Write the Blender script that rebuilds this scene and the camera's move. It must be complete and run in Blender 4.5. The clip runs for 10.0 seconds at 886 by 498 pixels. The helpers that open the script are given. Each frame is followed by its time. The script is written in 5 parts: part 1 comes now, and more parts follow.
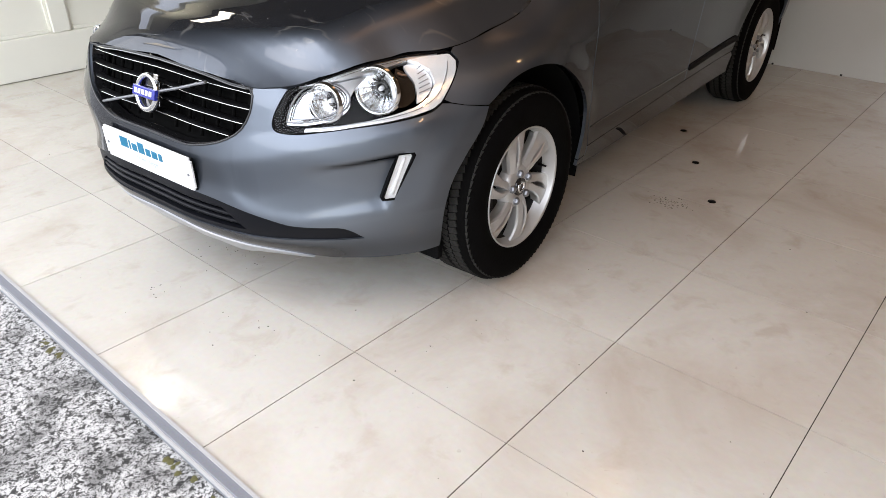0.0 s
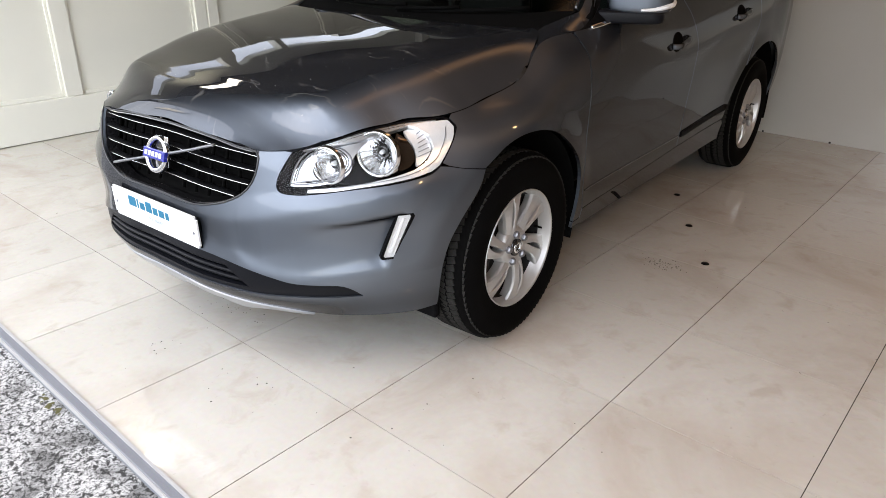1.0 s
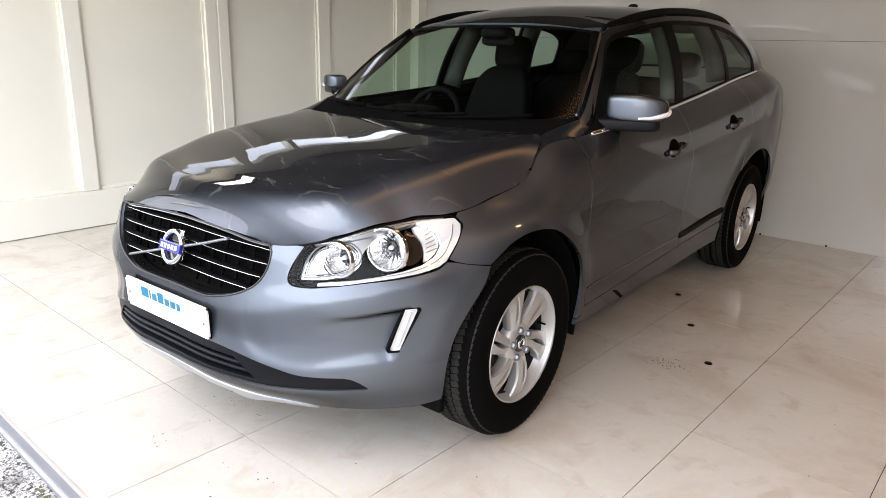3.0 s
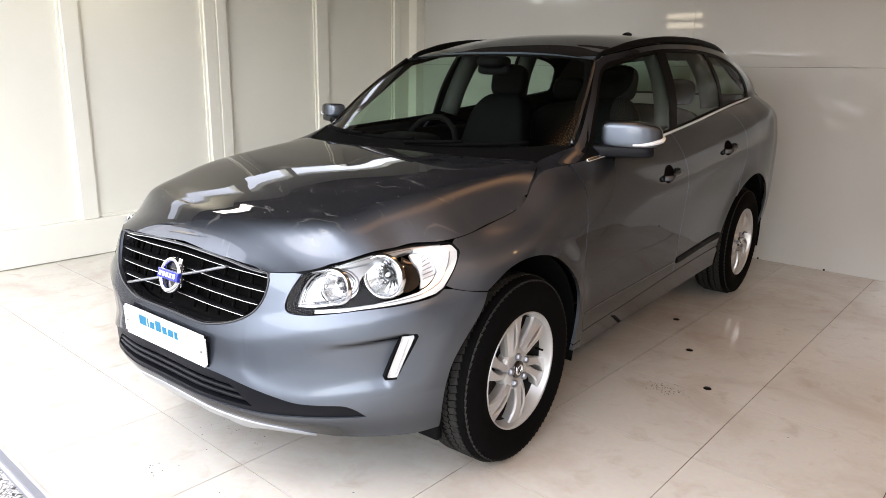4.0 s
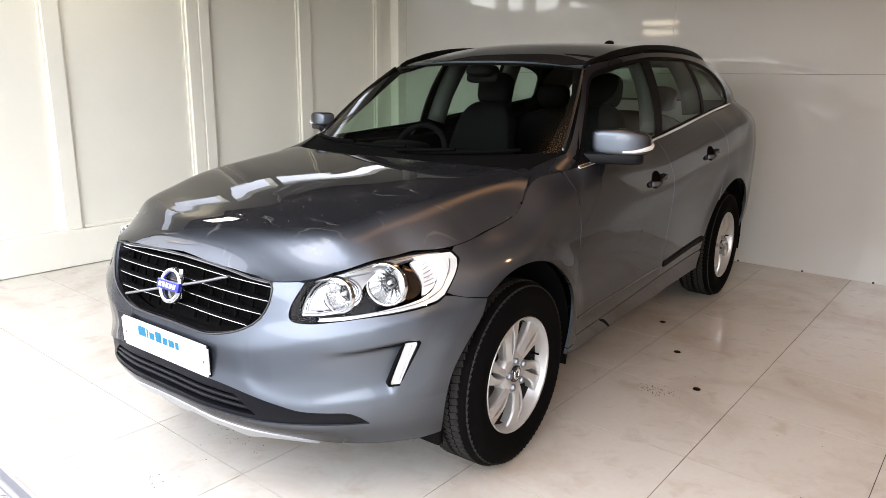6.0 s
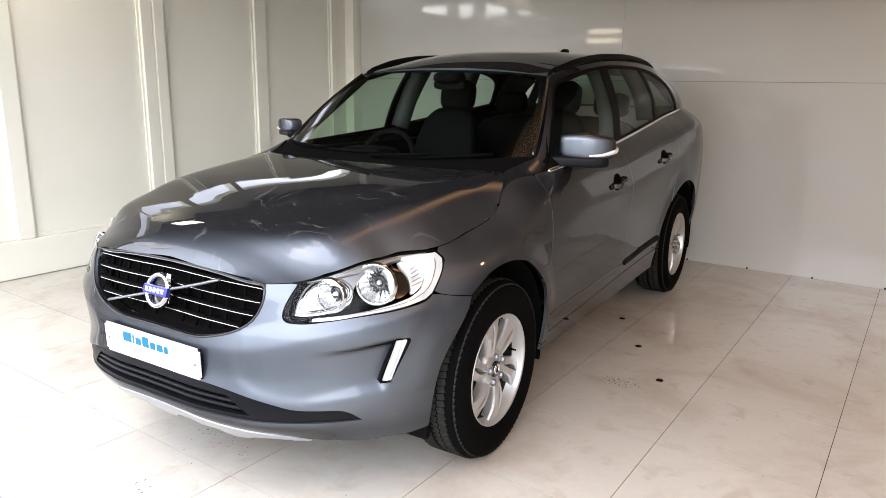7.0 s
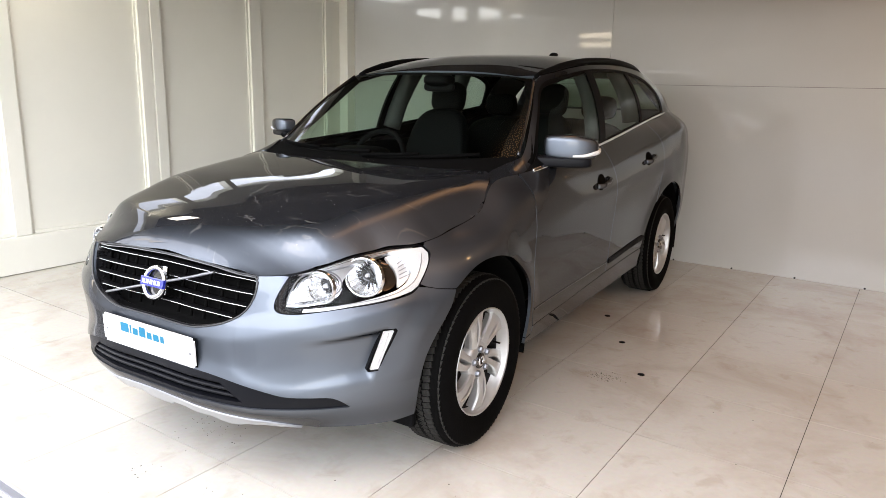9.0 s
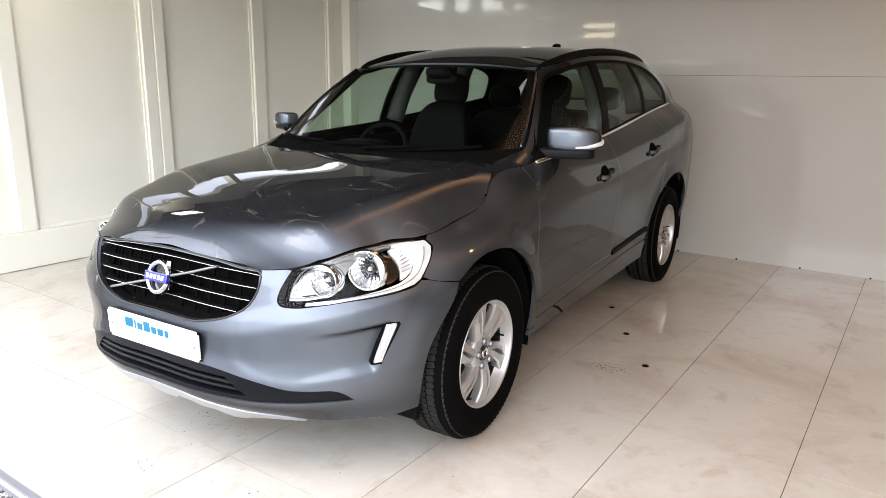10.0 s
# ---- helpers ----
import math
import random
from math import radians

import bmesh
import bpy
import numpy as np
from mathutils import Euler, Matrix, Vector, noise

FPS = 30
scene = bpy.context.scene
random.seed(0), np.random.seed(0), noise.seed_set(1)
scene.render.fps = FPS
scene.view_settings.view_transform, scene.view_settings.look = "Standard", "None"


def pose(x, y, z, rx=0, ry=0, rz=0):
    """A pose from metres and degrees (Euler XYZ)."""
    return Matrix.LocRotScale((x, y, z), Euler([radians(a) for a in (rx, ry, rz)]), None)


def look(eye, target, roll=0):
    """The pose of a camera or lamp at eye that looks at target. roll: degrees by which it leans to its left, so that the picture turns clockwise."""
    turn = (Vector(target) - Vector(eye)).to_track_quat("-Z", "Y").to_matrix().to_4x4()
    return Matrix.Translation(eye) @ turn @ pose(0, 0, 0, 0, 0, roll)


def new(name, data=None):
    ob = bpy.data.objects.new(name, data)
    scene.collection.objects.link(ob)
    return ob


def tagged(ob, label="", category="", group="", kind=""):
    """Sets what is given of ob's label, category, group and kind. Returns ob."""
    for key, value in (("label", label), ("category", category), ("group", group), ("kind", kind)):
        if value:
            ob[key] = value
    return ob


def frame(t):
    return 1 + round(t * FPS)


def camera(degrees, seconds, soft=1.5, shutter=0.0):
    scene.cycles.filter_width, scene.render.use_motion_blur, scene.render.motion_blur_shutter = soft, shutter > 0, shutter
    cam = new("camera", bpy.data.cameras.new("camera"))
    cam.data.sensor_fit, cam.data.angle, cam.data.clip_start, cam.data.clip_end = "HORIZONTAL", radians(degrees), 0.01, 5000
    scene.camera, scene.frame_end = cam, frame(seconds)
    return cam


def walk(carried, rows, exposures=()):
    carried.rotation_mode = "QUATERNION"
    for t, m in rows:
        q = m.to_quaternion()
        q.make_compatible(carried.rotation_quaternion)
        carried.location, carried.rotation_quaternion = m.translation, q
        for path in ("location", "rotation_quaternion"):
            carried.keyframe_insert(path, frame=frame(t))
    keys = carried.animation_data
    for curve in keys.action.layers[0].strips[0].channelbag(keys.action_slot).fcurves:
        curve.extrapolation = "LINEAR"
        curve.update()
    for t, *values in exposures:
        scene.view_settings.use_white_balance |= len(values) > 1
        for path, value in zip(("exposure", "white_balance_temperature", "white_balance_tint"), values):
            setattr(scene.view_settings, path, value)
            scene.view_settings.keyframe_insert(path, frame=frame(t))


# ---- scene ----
cam = camera(64.9, 10.0, soft=0.6)
PATH = [
    (0, (2.112, -1.992, 1.403), (1.037, -0.623, 0.418), 0.2),
    (0.5, (2.135, -2.014, 1.414), (1.036, -0.608, 0.511), 0.4),
    (1, (2.15, -2.029, 1.418), (1.025, -0.597, 0.592), 0.6),
    (1.5, (2.162, -2.044, 1.42), (1.01, -0.59, 0.674), 0.5),
    (2, (2.167, -2.057, 1.425), (0.996, -0.584, 0.748), 0.6),
    (2.5, (2.167, -2.072, 1.425), (0.982, -0.582, 0.811), 1.1),
    (4, (2.185, -2.083, 1.433), (0.98, -0.564, 0.941), 1.0),
    (4.5, (2.189, -2.083, 1.435), (0.973, -0.564, 0.973), 0.9),
    (5, (2.181, -2.088, 1.437), (0.962, -0.564, 0.998), 1.1),
    (5.5, (2.18, -2.105, 1.44), (0.97, -0.582, 0.977), 0.7),
    (6.8, (2.076, -2.283, 1.454), (1.037, -0.638, 0.987), 1.1),
    (7, (2.084, -2.313, 1.448), (1.056, -0.659, 0.991), 0.9),
    (7.5, (2.109, -2.35, 1.448), (1.094, -0.684, 1.005), 1.2),
    (8, (2.14, -2.375, 1.449), (1.125, -0.706, 1.019), 1.1),
    (8.5, (2.159, -2.387, 1.451), (1.144, -0.719, 1.014), 1.3),
    (9, (2.169, -2.388, 1.448), (1.153, -0.725, 0.997), 1.3),
    (9.5, (2.171, -2.385, 1.447), (1.152, -0.727, 0.985), 1.1),
    (10, (2.176, -2.383, 1.449), (1.151, -0.732, 0.977), 0.8),
]
walk(cam, [(t, look(eye, target, roll)) for t, eye, target, roll in PATH], exposures=[(0.0, 0.28, 6950, 12), (1.0, 0.32, 6950, 12), (2.0, 0.44, 7000, 12), (2.5, 0.56, 7050, 13), (4.0, 0.82, 7050, 14), (7.0, 0.84, 7050, 14), (10.0, 0.84, 7050, 13)])

# ---- world and light ----
ROOM = pose(0.776, -0.753, 0, 0, 0, -2.8)      # the bay's own axes: u along the back wall, v into the bay
world = bpy.data.worlds.new("sky")
scene.world = world
world.use_nodes = True
wn = world.node_tree
sky = wn.nodes.new("ShaderNodeTexSky")
sky.sky_type, sky.sun_disc = "NISHITA", False
sky.sun_elevation, sky.sun_rotation = radians(62), radians(197)
sky.dust_density, sky.air_density = 0.6, 1.0
wn.nodes["Background"].inputs["Strength"].default_value = 0.60
haze = wn.nodes.new("ShaderNodeHueSaturation")
haze.inputs["Saturation"].default_value = 0.45      # thin overcast
wn.links.new(sky.outputs["Color"], haze.inputs["Color"])
wn.links.new(haze.outputs["Color"], wn.nodes["Background"].inputs["Color"])
sun = new("sun", bpy.data.lights.new("sun", "SUN"))
sun.data.energy, sun.data.angle, sun.data.color = 1.3, radians(110), (1.0, 0.97, 0.93)
sun.matrix_world = look((-1.5, -5.0, 5.2), (0, 0, 0))


def area_lamp(name, size_x, size_y, watts, colour, m):
    data = bpy.data.lights.new(name, "AREA")
    data.shape, data.size, data.size_y, data.energy, data.color = "RECTANGLE", size_x, size_y, watts, colour
    ob = new(name, data)
    ob.matrix_world = m
    return ob


# ---- materials ----
def material(name, colour, rough=0.5, metal=0.0, coat=0.0, spread=0.06, scale=6.0, fine=0.0, fine_scale=200.0, bump=0.0, bump_scale=80.0, rough_spread=0.0):
    """A principled surface with slow and fine variation of tone, uneven gloss and fine relief."""
    m = bpy.data.materials.new(name)
    m.use_nodes = True
    n, l = m.node_tree.nodes, m.node_tree.links
    b = n["Principled BSDF"]
    b.inputs["Roughness"].default_value, b.inputs["Metallic"].default_value = rough, metal
    b.inputs["Coat Weight"].default_value, b.inputs["Coat Roughness"].default_value = coat, 0.03
    co = n.new("ShaderNodeTexCoord")
    slow = n.new("ShaderNodeTexNoise")
    slow.inputs["Scale"].default_value, slow.inputs["Detail"].default_value = scale, 5
    l.new(co.outputs["Object"], slow.inputs["Vector"])
    ramp = n.new("ShaderNodeMix")
    ramp.data_type = "RGBA"
    ramp.inputs["A"].default_value = (*[c * (1 - spread) for c in colour], 1)
    ramp.inputs["B"].default_value = (*[min(1, c * (1 + spread)) for c in colour], 1)
    l.new(slow.outputs["Fac"], ramp.inputs["Factor"])
    out = ramp.outputs["Result"]
    if fine:
        grain = n.new("ShaderNodeTexNoise")
        grain.inputs["Scale"].default_value, grain.inputs["Detail"].default_value = fine_scale, 3
        l.new(co.outputs["Object"], grain.inputs["Vector"])
        two = n.new("ShaderNodeMix")
        two.data_type, two.blend_type = "RGBA", "OVERLAY"
        two.inputs["Factor"].default_value = fine
        l.new(out, two.inputs["A"])
        l.new(grain.outputs["Color"], two.inputs["B"])
        out = two.outputs["Result"]
    l.new(out, b.inputs["Base Color"])
    if rough_spread:
        mr = n.new("ShaderNodeMapRange")
        mr.inputs["To Min"].default_value, mr.inputs["To Max"].default_value = rough - rough_spread, rough + rough_spread
        l.new(slow.outputs["Fac"], mr.inputs["Value"])
        l.new(mr.outputs["Result"], b.inputs["Roughness"])
    if bump:
        rel = n.new("ShaderNodeTexNoise")
        rel.inputs["Scale"].default_value, rel.inputs["Detail"].default_value = bump_scale, 4
        l.new(co.outputs["Object"], rel.inputs["Vector"])
        bm_node = n.new("ShaderNodeBump")
        bm_node.inputs["Strength"].default_value, bm_node.inputs["Distance"].default_value = bump, 0.004
        l.new(rel.outputs["Fac"], bm_node.inputs["Height"])
        l.new(bm_node.outputs["Normal"], b.inputs["Normal"])
    return m


def glass_material(name, tint, gloss_rough=0.0, rise=0.95, base=0.034):
    """Thin pane: tinted clear pass-through with a mirror gloss by Fresnel."""
    m = bpy.data.materials.new(name)
    m.use_nodes = True
    n, l = m.node_tree.nodes, m.node_tree.links
    n.remove(n["Principled BSDF"])
    clear, gloss, mix, fr = (n.new("ShaderNode" + k) for k in ("BsdfTransparent", "BsdfGlossy", "MixShader", "LayerWeight"))
    clear.inputs["Color"].default_value = (*tint, 1)
    gloss.inputs["Roughness"].default_value = gloss_rough
    fr.inputs["Blend"].default_value = 0.5
    steep, level = n.new("ShaderNodeMath"), n.new("ShaderNodeMath")
    steep.operation, level.operation = "POWER", "MULTIPLY_ADD"
    steep.inputs[1].default_value, level.inputs[1].default_value, level.inputs[2].default_value = 5.0, rise, base
    l.new(fr.outputs["Facing"], steep.inputs[0])
    l.new(steep.outputs["Value"], level.inputs[0])
    l.new(level.outputs["Value"], mix.inputs["Fac"])
    l.new(clear.outputs["BSDF"], mix.inputs[1])
    l.new(gloss.outputs["BSDF"], mix.inputs[2])
    l.new(mix.outputs["Shader"], n["Material Output"].inputs["Surface"])
    return m


def lamp_material(name, colour, strength):
    m = bpy.data.materials.new(name)
    m.use_nodes = True
    b = m.node_tree.nodes["Principled BSDF"]
    b.inputs["Base Color"].default_value = (*colour, 1)
    b.inputs["Emission Color"].default_value, b.inputs["Emission Strength"].default_value = (*colour, 1), strength
    return m


def paint_material():
    """Grey-blue metallic paint under clear lacquer, with fine flakes, water marks and dust."""
    m = material("metallic_paint", (0.165, 0.192, 0.230), 0.50, 0.96, 1.0, 0.06, 3.0)
    n, l = m.node_tree.nodes, m.node_tree.links
    b = n["Principled BSDF"]
    co = n.new("ShaderNodeTexCoord")
    marks = n.new("ShaderNodeTexNoise")
    marks.inputs["Scale"].default_value, marks.inputs["Detail"].default_value, marks.inputs["Distortion"].default_value = 5.0, 6, 1.6
    l.new(co.outputs["Object"], marks.inputs["Vector"])
    mr = n.new("ShaderNodeMapRange")
    mr.inputs["From Min"].default_value, mr.inputs["From Max"].default_value = 0.45, 0.75
    mr.inputs["To Min"].default_value, mr.inputs["To Max"].default_value = 0.006, 0.035
    b.inputs["Coat IOR"].default_value = 1.36
    b.inputs["Specular Tint"].default_value = (0.0, 0.0, 0.0, 1)
    l.new(marks.outputs["Fac"], mr.inputs["Value"])
    l.new(mr.outputs["Result"], b.inputs["Coat Roughness"])
    # the flakes' gloss weakens towards grazing view, where the dark ground coat shows through the lacquer
    deep = n.new("ShaderNodeBsdfPrincipled")
    deep.name = "ground_coat"
    deep.inputs["Base Color"].default_value, deep.inputs["Roughness"].default_value = (0.012, 0.013, 0.0155, 1), 0.5
    deep.inputs["Specular IOR Level"].default_value, deep.inputs["Coat Weight"].default_value, deep.inputs["Coat IOR"].default_value = 0.0, 1.0, 1.36
    l.new(mr.outputs["Result"], deep.inputs["Coat Roughness"])
    lay, fall, mixer = n.new("ShaderNodeLayerWeight"), n.new("ShaderNodeMapRange"), n.new("ShaderNodeMixShader")
    lay.inputs["Blend"].default_value = 0.5
    fall.inputs["From Min"].default_value, fall.inputs["From Max"].default_value = 0.16, 0.58
    fall.inputs["To Min"].default_value, fall.inputs["To Max"].default_value = 0.0, 1.0
    l.new(lay.outputs["Facing"], fall.inputs["Value"])
    l.new(fall.outputs["Result"], mixer.inputs["Fac"])
    l.new(b.outputs["BSDF"], mixer.inputs[1])
    l.new(deep.outputs["BSDF"], mixer.inputs[2])
    l.new(mixer.outputs["Shader"], n["Material Output"].inputs["Surface"])
    return m


PAINT = paint_material()


def hood_paint_material():
    """The same paint under dried water: thin pale tide lines and a dull film in patches."""
    m = paint_material()
    m.name = "water_marked_paint"
    n, l = m.node_tree.nodes, m.node_tree.links
    b = n["Principled BSDF"]
    co = n.new("ShaderNodeTexCoord")
    flow, gate = n.new("ShaderNodeTexNoise"), n.new("ShaderNodeTexNoise")
    flow.inputs["Scale"].default_value, flow.inputs["Detail"].default_value, flow.inputs["Distortion"].default_value = 2.3, 3.0, 0.8
    gate.inputs["Scale"].default_value, gate.inputs["Detail"].default_value = 3.7, 4.0
    mapped = n.new("ShaderNodeMapping")
    mapped.inputs["Scale"].default_value = (1.0, 1.8, 0.4)
    l.new(co.outputs["Object"], mapped.inputs["Vector"])
    l.new(mapped.outputs["Vector"], flow.inputs["Vector"])
    l.new(mapped.outputs["Vector"], gate.inputs["Vector"])
    many, fold, line, mask, both = (n.new("ShaderNodeMath") for _ in range(5))
    many.operation, many.inputs[1].default_value = "MULTIPLY", 9.0
    fold.operation, fold.inputs[1].default_value = "PINGPONG", 0.5
    line.operation, line.use_clamp = "MULTIPLY_ADD", True
    line.inputs[1].default_value, line.inputs[2].default_value = -9.0, 1.0
    mask.operation, mask.use_clamp = "MULTIPLY_ADD", True
    mask.inputs[1].default_value, mask.inputs[2].default_value = 9.0, -4.2
    both.operation = "MULTIPLY"
    l.new(flow.outputs["Fac"], many.inputs[0])
    l.new(many.outputs["Value"], fold.inputs[0])
    l.new(fold.outputs["Value"], line.inputs[0])
    l.new(gate.outputs["Fac"], mask.inputs[0])
    l.new(line.outputs["Value"], both.inputs[0])
    l.new(mask.outputs["Value"], both.inputs[1])
    weak = n.new("ShaderNodeMath")
    weak.operation, weak.inputs[1].default_value = "MULTIPLY", 0.40
    l.new(both.outputs["Value"], weak.inputs[0])
    mx = n.new("ShaderNodeMix")
    mx.data_type = "RGBA"
    l.new(weak.outputs["Value"], mx.inputs["Factor"])
    l.new(b.inputs["Base Color"].links[0].from_socket, mx.inputs["A"])
    mx.inputs["B"].default_value = (0.42, 0.41, 0.39, 1)
    l.new(mx.outputs["Result"], b.inputs["Base Color"])
    film = n.new("ShaderNodeMapRange")
    film.inputs["From Min"].default_value, film.inputs["From Max"].default_value = 0.46, 0.54
    film.inputs["To Min"].default_value, film.inputs["To Max"].default_value = 0.012, 0.05
    l.new(gate.outputs["Fac"], film.inputs["Value"])
    l.new(film.outputs["Result"], b.inputs["Coat Roughness"])
    l.new(film.outputs["Result"], n["ground_coat"].inputs["Coat Roughness"])
    lift = n.new("ShaderNodeMix")
    lift.data_type = "RGBA"
    lift.inputs["A"].default_value, lift.inputs["B"].default_value = (0.012, 0.013, 0.0155, 1), (0.20, 0.195, 0.185, 1)
    l.new(weak.outputs["Value"], lift.inputs["Factor"])
    l.new(lift.outputs["Result"], n["ground_coat"].inputs["Base Color"])
    return m


HOOD_PAINT = hood_paint_material()
BLACK_PLASTIC = material("black_plastic", (0.0032, 0.0034, 0.0039), 0.55, bump=0.15, bump_scale=600, spread=0.15)
BLACK_PLASTIC.node_tree.nodes["Principled BSDF"].inputs["Specular IOR Level"].default_value = 0.06
TRIM_PLASTIC = material("satin_black_trim", (0.0050, 0.0056, 0.0078), 0.42, bump=0.10, bump_scale=600, spread=0.12)
TRIM_PLASTIC.node_tree.nodes["Principled BSDF"].inputs["Specular IOR Level"].default_value = 0.15
GLOSS_BLACK = material("gloss_black", (0.010, 0.010, 0.011), 0.12, coat=0.6, spread=0.1)
# Near-black fill: the shade of hollows and gaps is put into the colour.
DARK_VOID = material("shade_black", (0.0035, 0.0035, 0.0035), 0.9)
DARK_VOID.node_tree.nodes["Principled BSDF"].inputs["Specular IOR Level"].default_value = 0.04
CHROME = material("chrome", (0.82, 0.83, 0.84), 0.08, 1.0, spread=0.03, rough_spread=0.03)
SILVER = material("silver_plastic", (0.24, 0.25, 0.27), 0.32, 0.55, spread=0.06)
SKID_SILVER = material("silver_skid_paint", (0.40, 0.41, 0.43), 0.33, 0.5, spread=0.05)
GREY_EDGE = material("grey_edge_trim", (0.045, 0.047, 0.05), 0.4, 0.4, spread=0.06)
ALLOY = material("alloy_wheel", (0.54, 0.54, 0.535), 0.40, 0.60, 0.3, spread=0.08, rough_spread=0.05)
RUBBER = material("tyre_rubber", (0.0024, 0.0024, 0.0024), 0.85, spread=0.25, scale=20, bump=0.25, bump_scale=120)
TREAD = material("dusty_tread", (0.026, 0.0255, 0.024), 0.95, spread=0.6, scale=60, fine=0.4, fine_scale=300, bump=0.4, bump_scale=250)
# Barrel and brake near-black: shade behind the spokes put into the colour.
BARREL = material("shaded_barrel", (0.010, 0.010, 0.010), 0.9, 0.0, spread=0.3, scale=20)
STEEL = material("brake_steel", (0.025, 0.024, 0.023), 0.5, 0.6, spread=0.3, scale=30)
RUBBER.node_tree.nodes["Principled BSDF"].inputs["Specular IOR Level"].default_value = 0.05
TREAD.node_tree.nodes["Principled BSDF"].inputs["Specular IOR Level"].default_value = 0.08
LEATHER = material("dark_leather", (0.004, 0.004, 0.0044), 0.6, spread=0.2)
LEATHER.node_tree.nodes["Principled BSDF"].inputs["Specular IOR Level"].default_value = 0.06
TRIM_GREY = material("grey_cabin_trim", (0.042, 0.042, 0.041), 0.7, spread=0.1, bump=0.2, bump_scale=200)
HEADLINER = material("pale_headlining", (0.22, 0.22, 0.205), 0.9, spread=0.06)
GLASS = glass_material("car_glass", (0.84, 0.93, 0.87), base=0.012)
PRIVACY = glass_material("door_glass", (0.54, 0.67, 0.59), rise=0.35)
LENS = glass_material("lamp_lens", (0.96, 0.97, 0.97), rise=0.6, base=0.014)
AMBER = material("amber_lens", (0.16, 0.06, 0.015), 0.15, coat=1.0)
PLATE_WHITE = material("plate_white", (0.82, 0.83, 0.84), 0.35, spread=0.02)
PLATE_BLUE = material("plate_blue", (0.0, 0.15, 0.27), 0.4, spread=0.03)
PLATE_PALE = material("plate_pale_grey", (0.52, 0.58, 0.62), 0.4, spread=0.03)
BADGE_BLUE = material("badge_blue", (0.02, 0.03, 0.30), 0.2, coat=1.0, spread=0.04)
WALL_PAINT = material("white_wall_paint", (0.92, 0.915, 0.83), 0.42, spread=0.04, scale=2.0, bump=0.05, bump_scale=60)
BACK_PANEL = material("glossy_wall_panel", (0.585, 0.583, 0.555), 0.050, coat=0.15, spread=0.05, scale=1.5, rough_spread=0.03)
# Dark brown puts the dim right-hand surroundings into the wall's colour.
DIM_WALL = material("shade_brown_wall", (0.075, 0.054, 0.039), 0.8, spread=0.1)
FAR_WALL = material("tan_wall_paint", (0.46, 0.42, 0.37), 0.8, spread=0.1)
# Dark brown holds the ceiling's shade, so hood and glass reflect it dim.
CEILING_PAINT = material("shade_brown_ceiling", (0.085, 0.068, 0.052), 0.8, spread=0.04)
ALUMINIUM = material("aluminium_strip", (0.20, 0.21, 0.235), 0.6, 0.1, spread=0.08, fine=0.2)
EDGE_WHITE = material("white_edge_strip", (0.42, 0.42, 0.42), 0.5, spread=0.08)
GROUT = material("grout", (0.055, 0.045, 0.036), 0.9, spread=0.2)

WALL_JOINT = material("grey_joint_filler", (0.22, 0.21, 0.20), 0.8, spread=0.1)


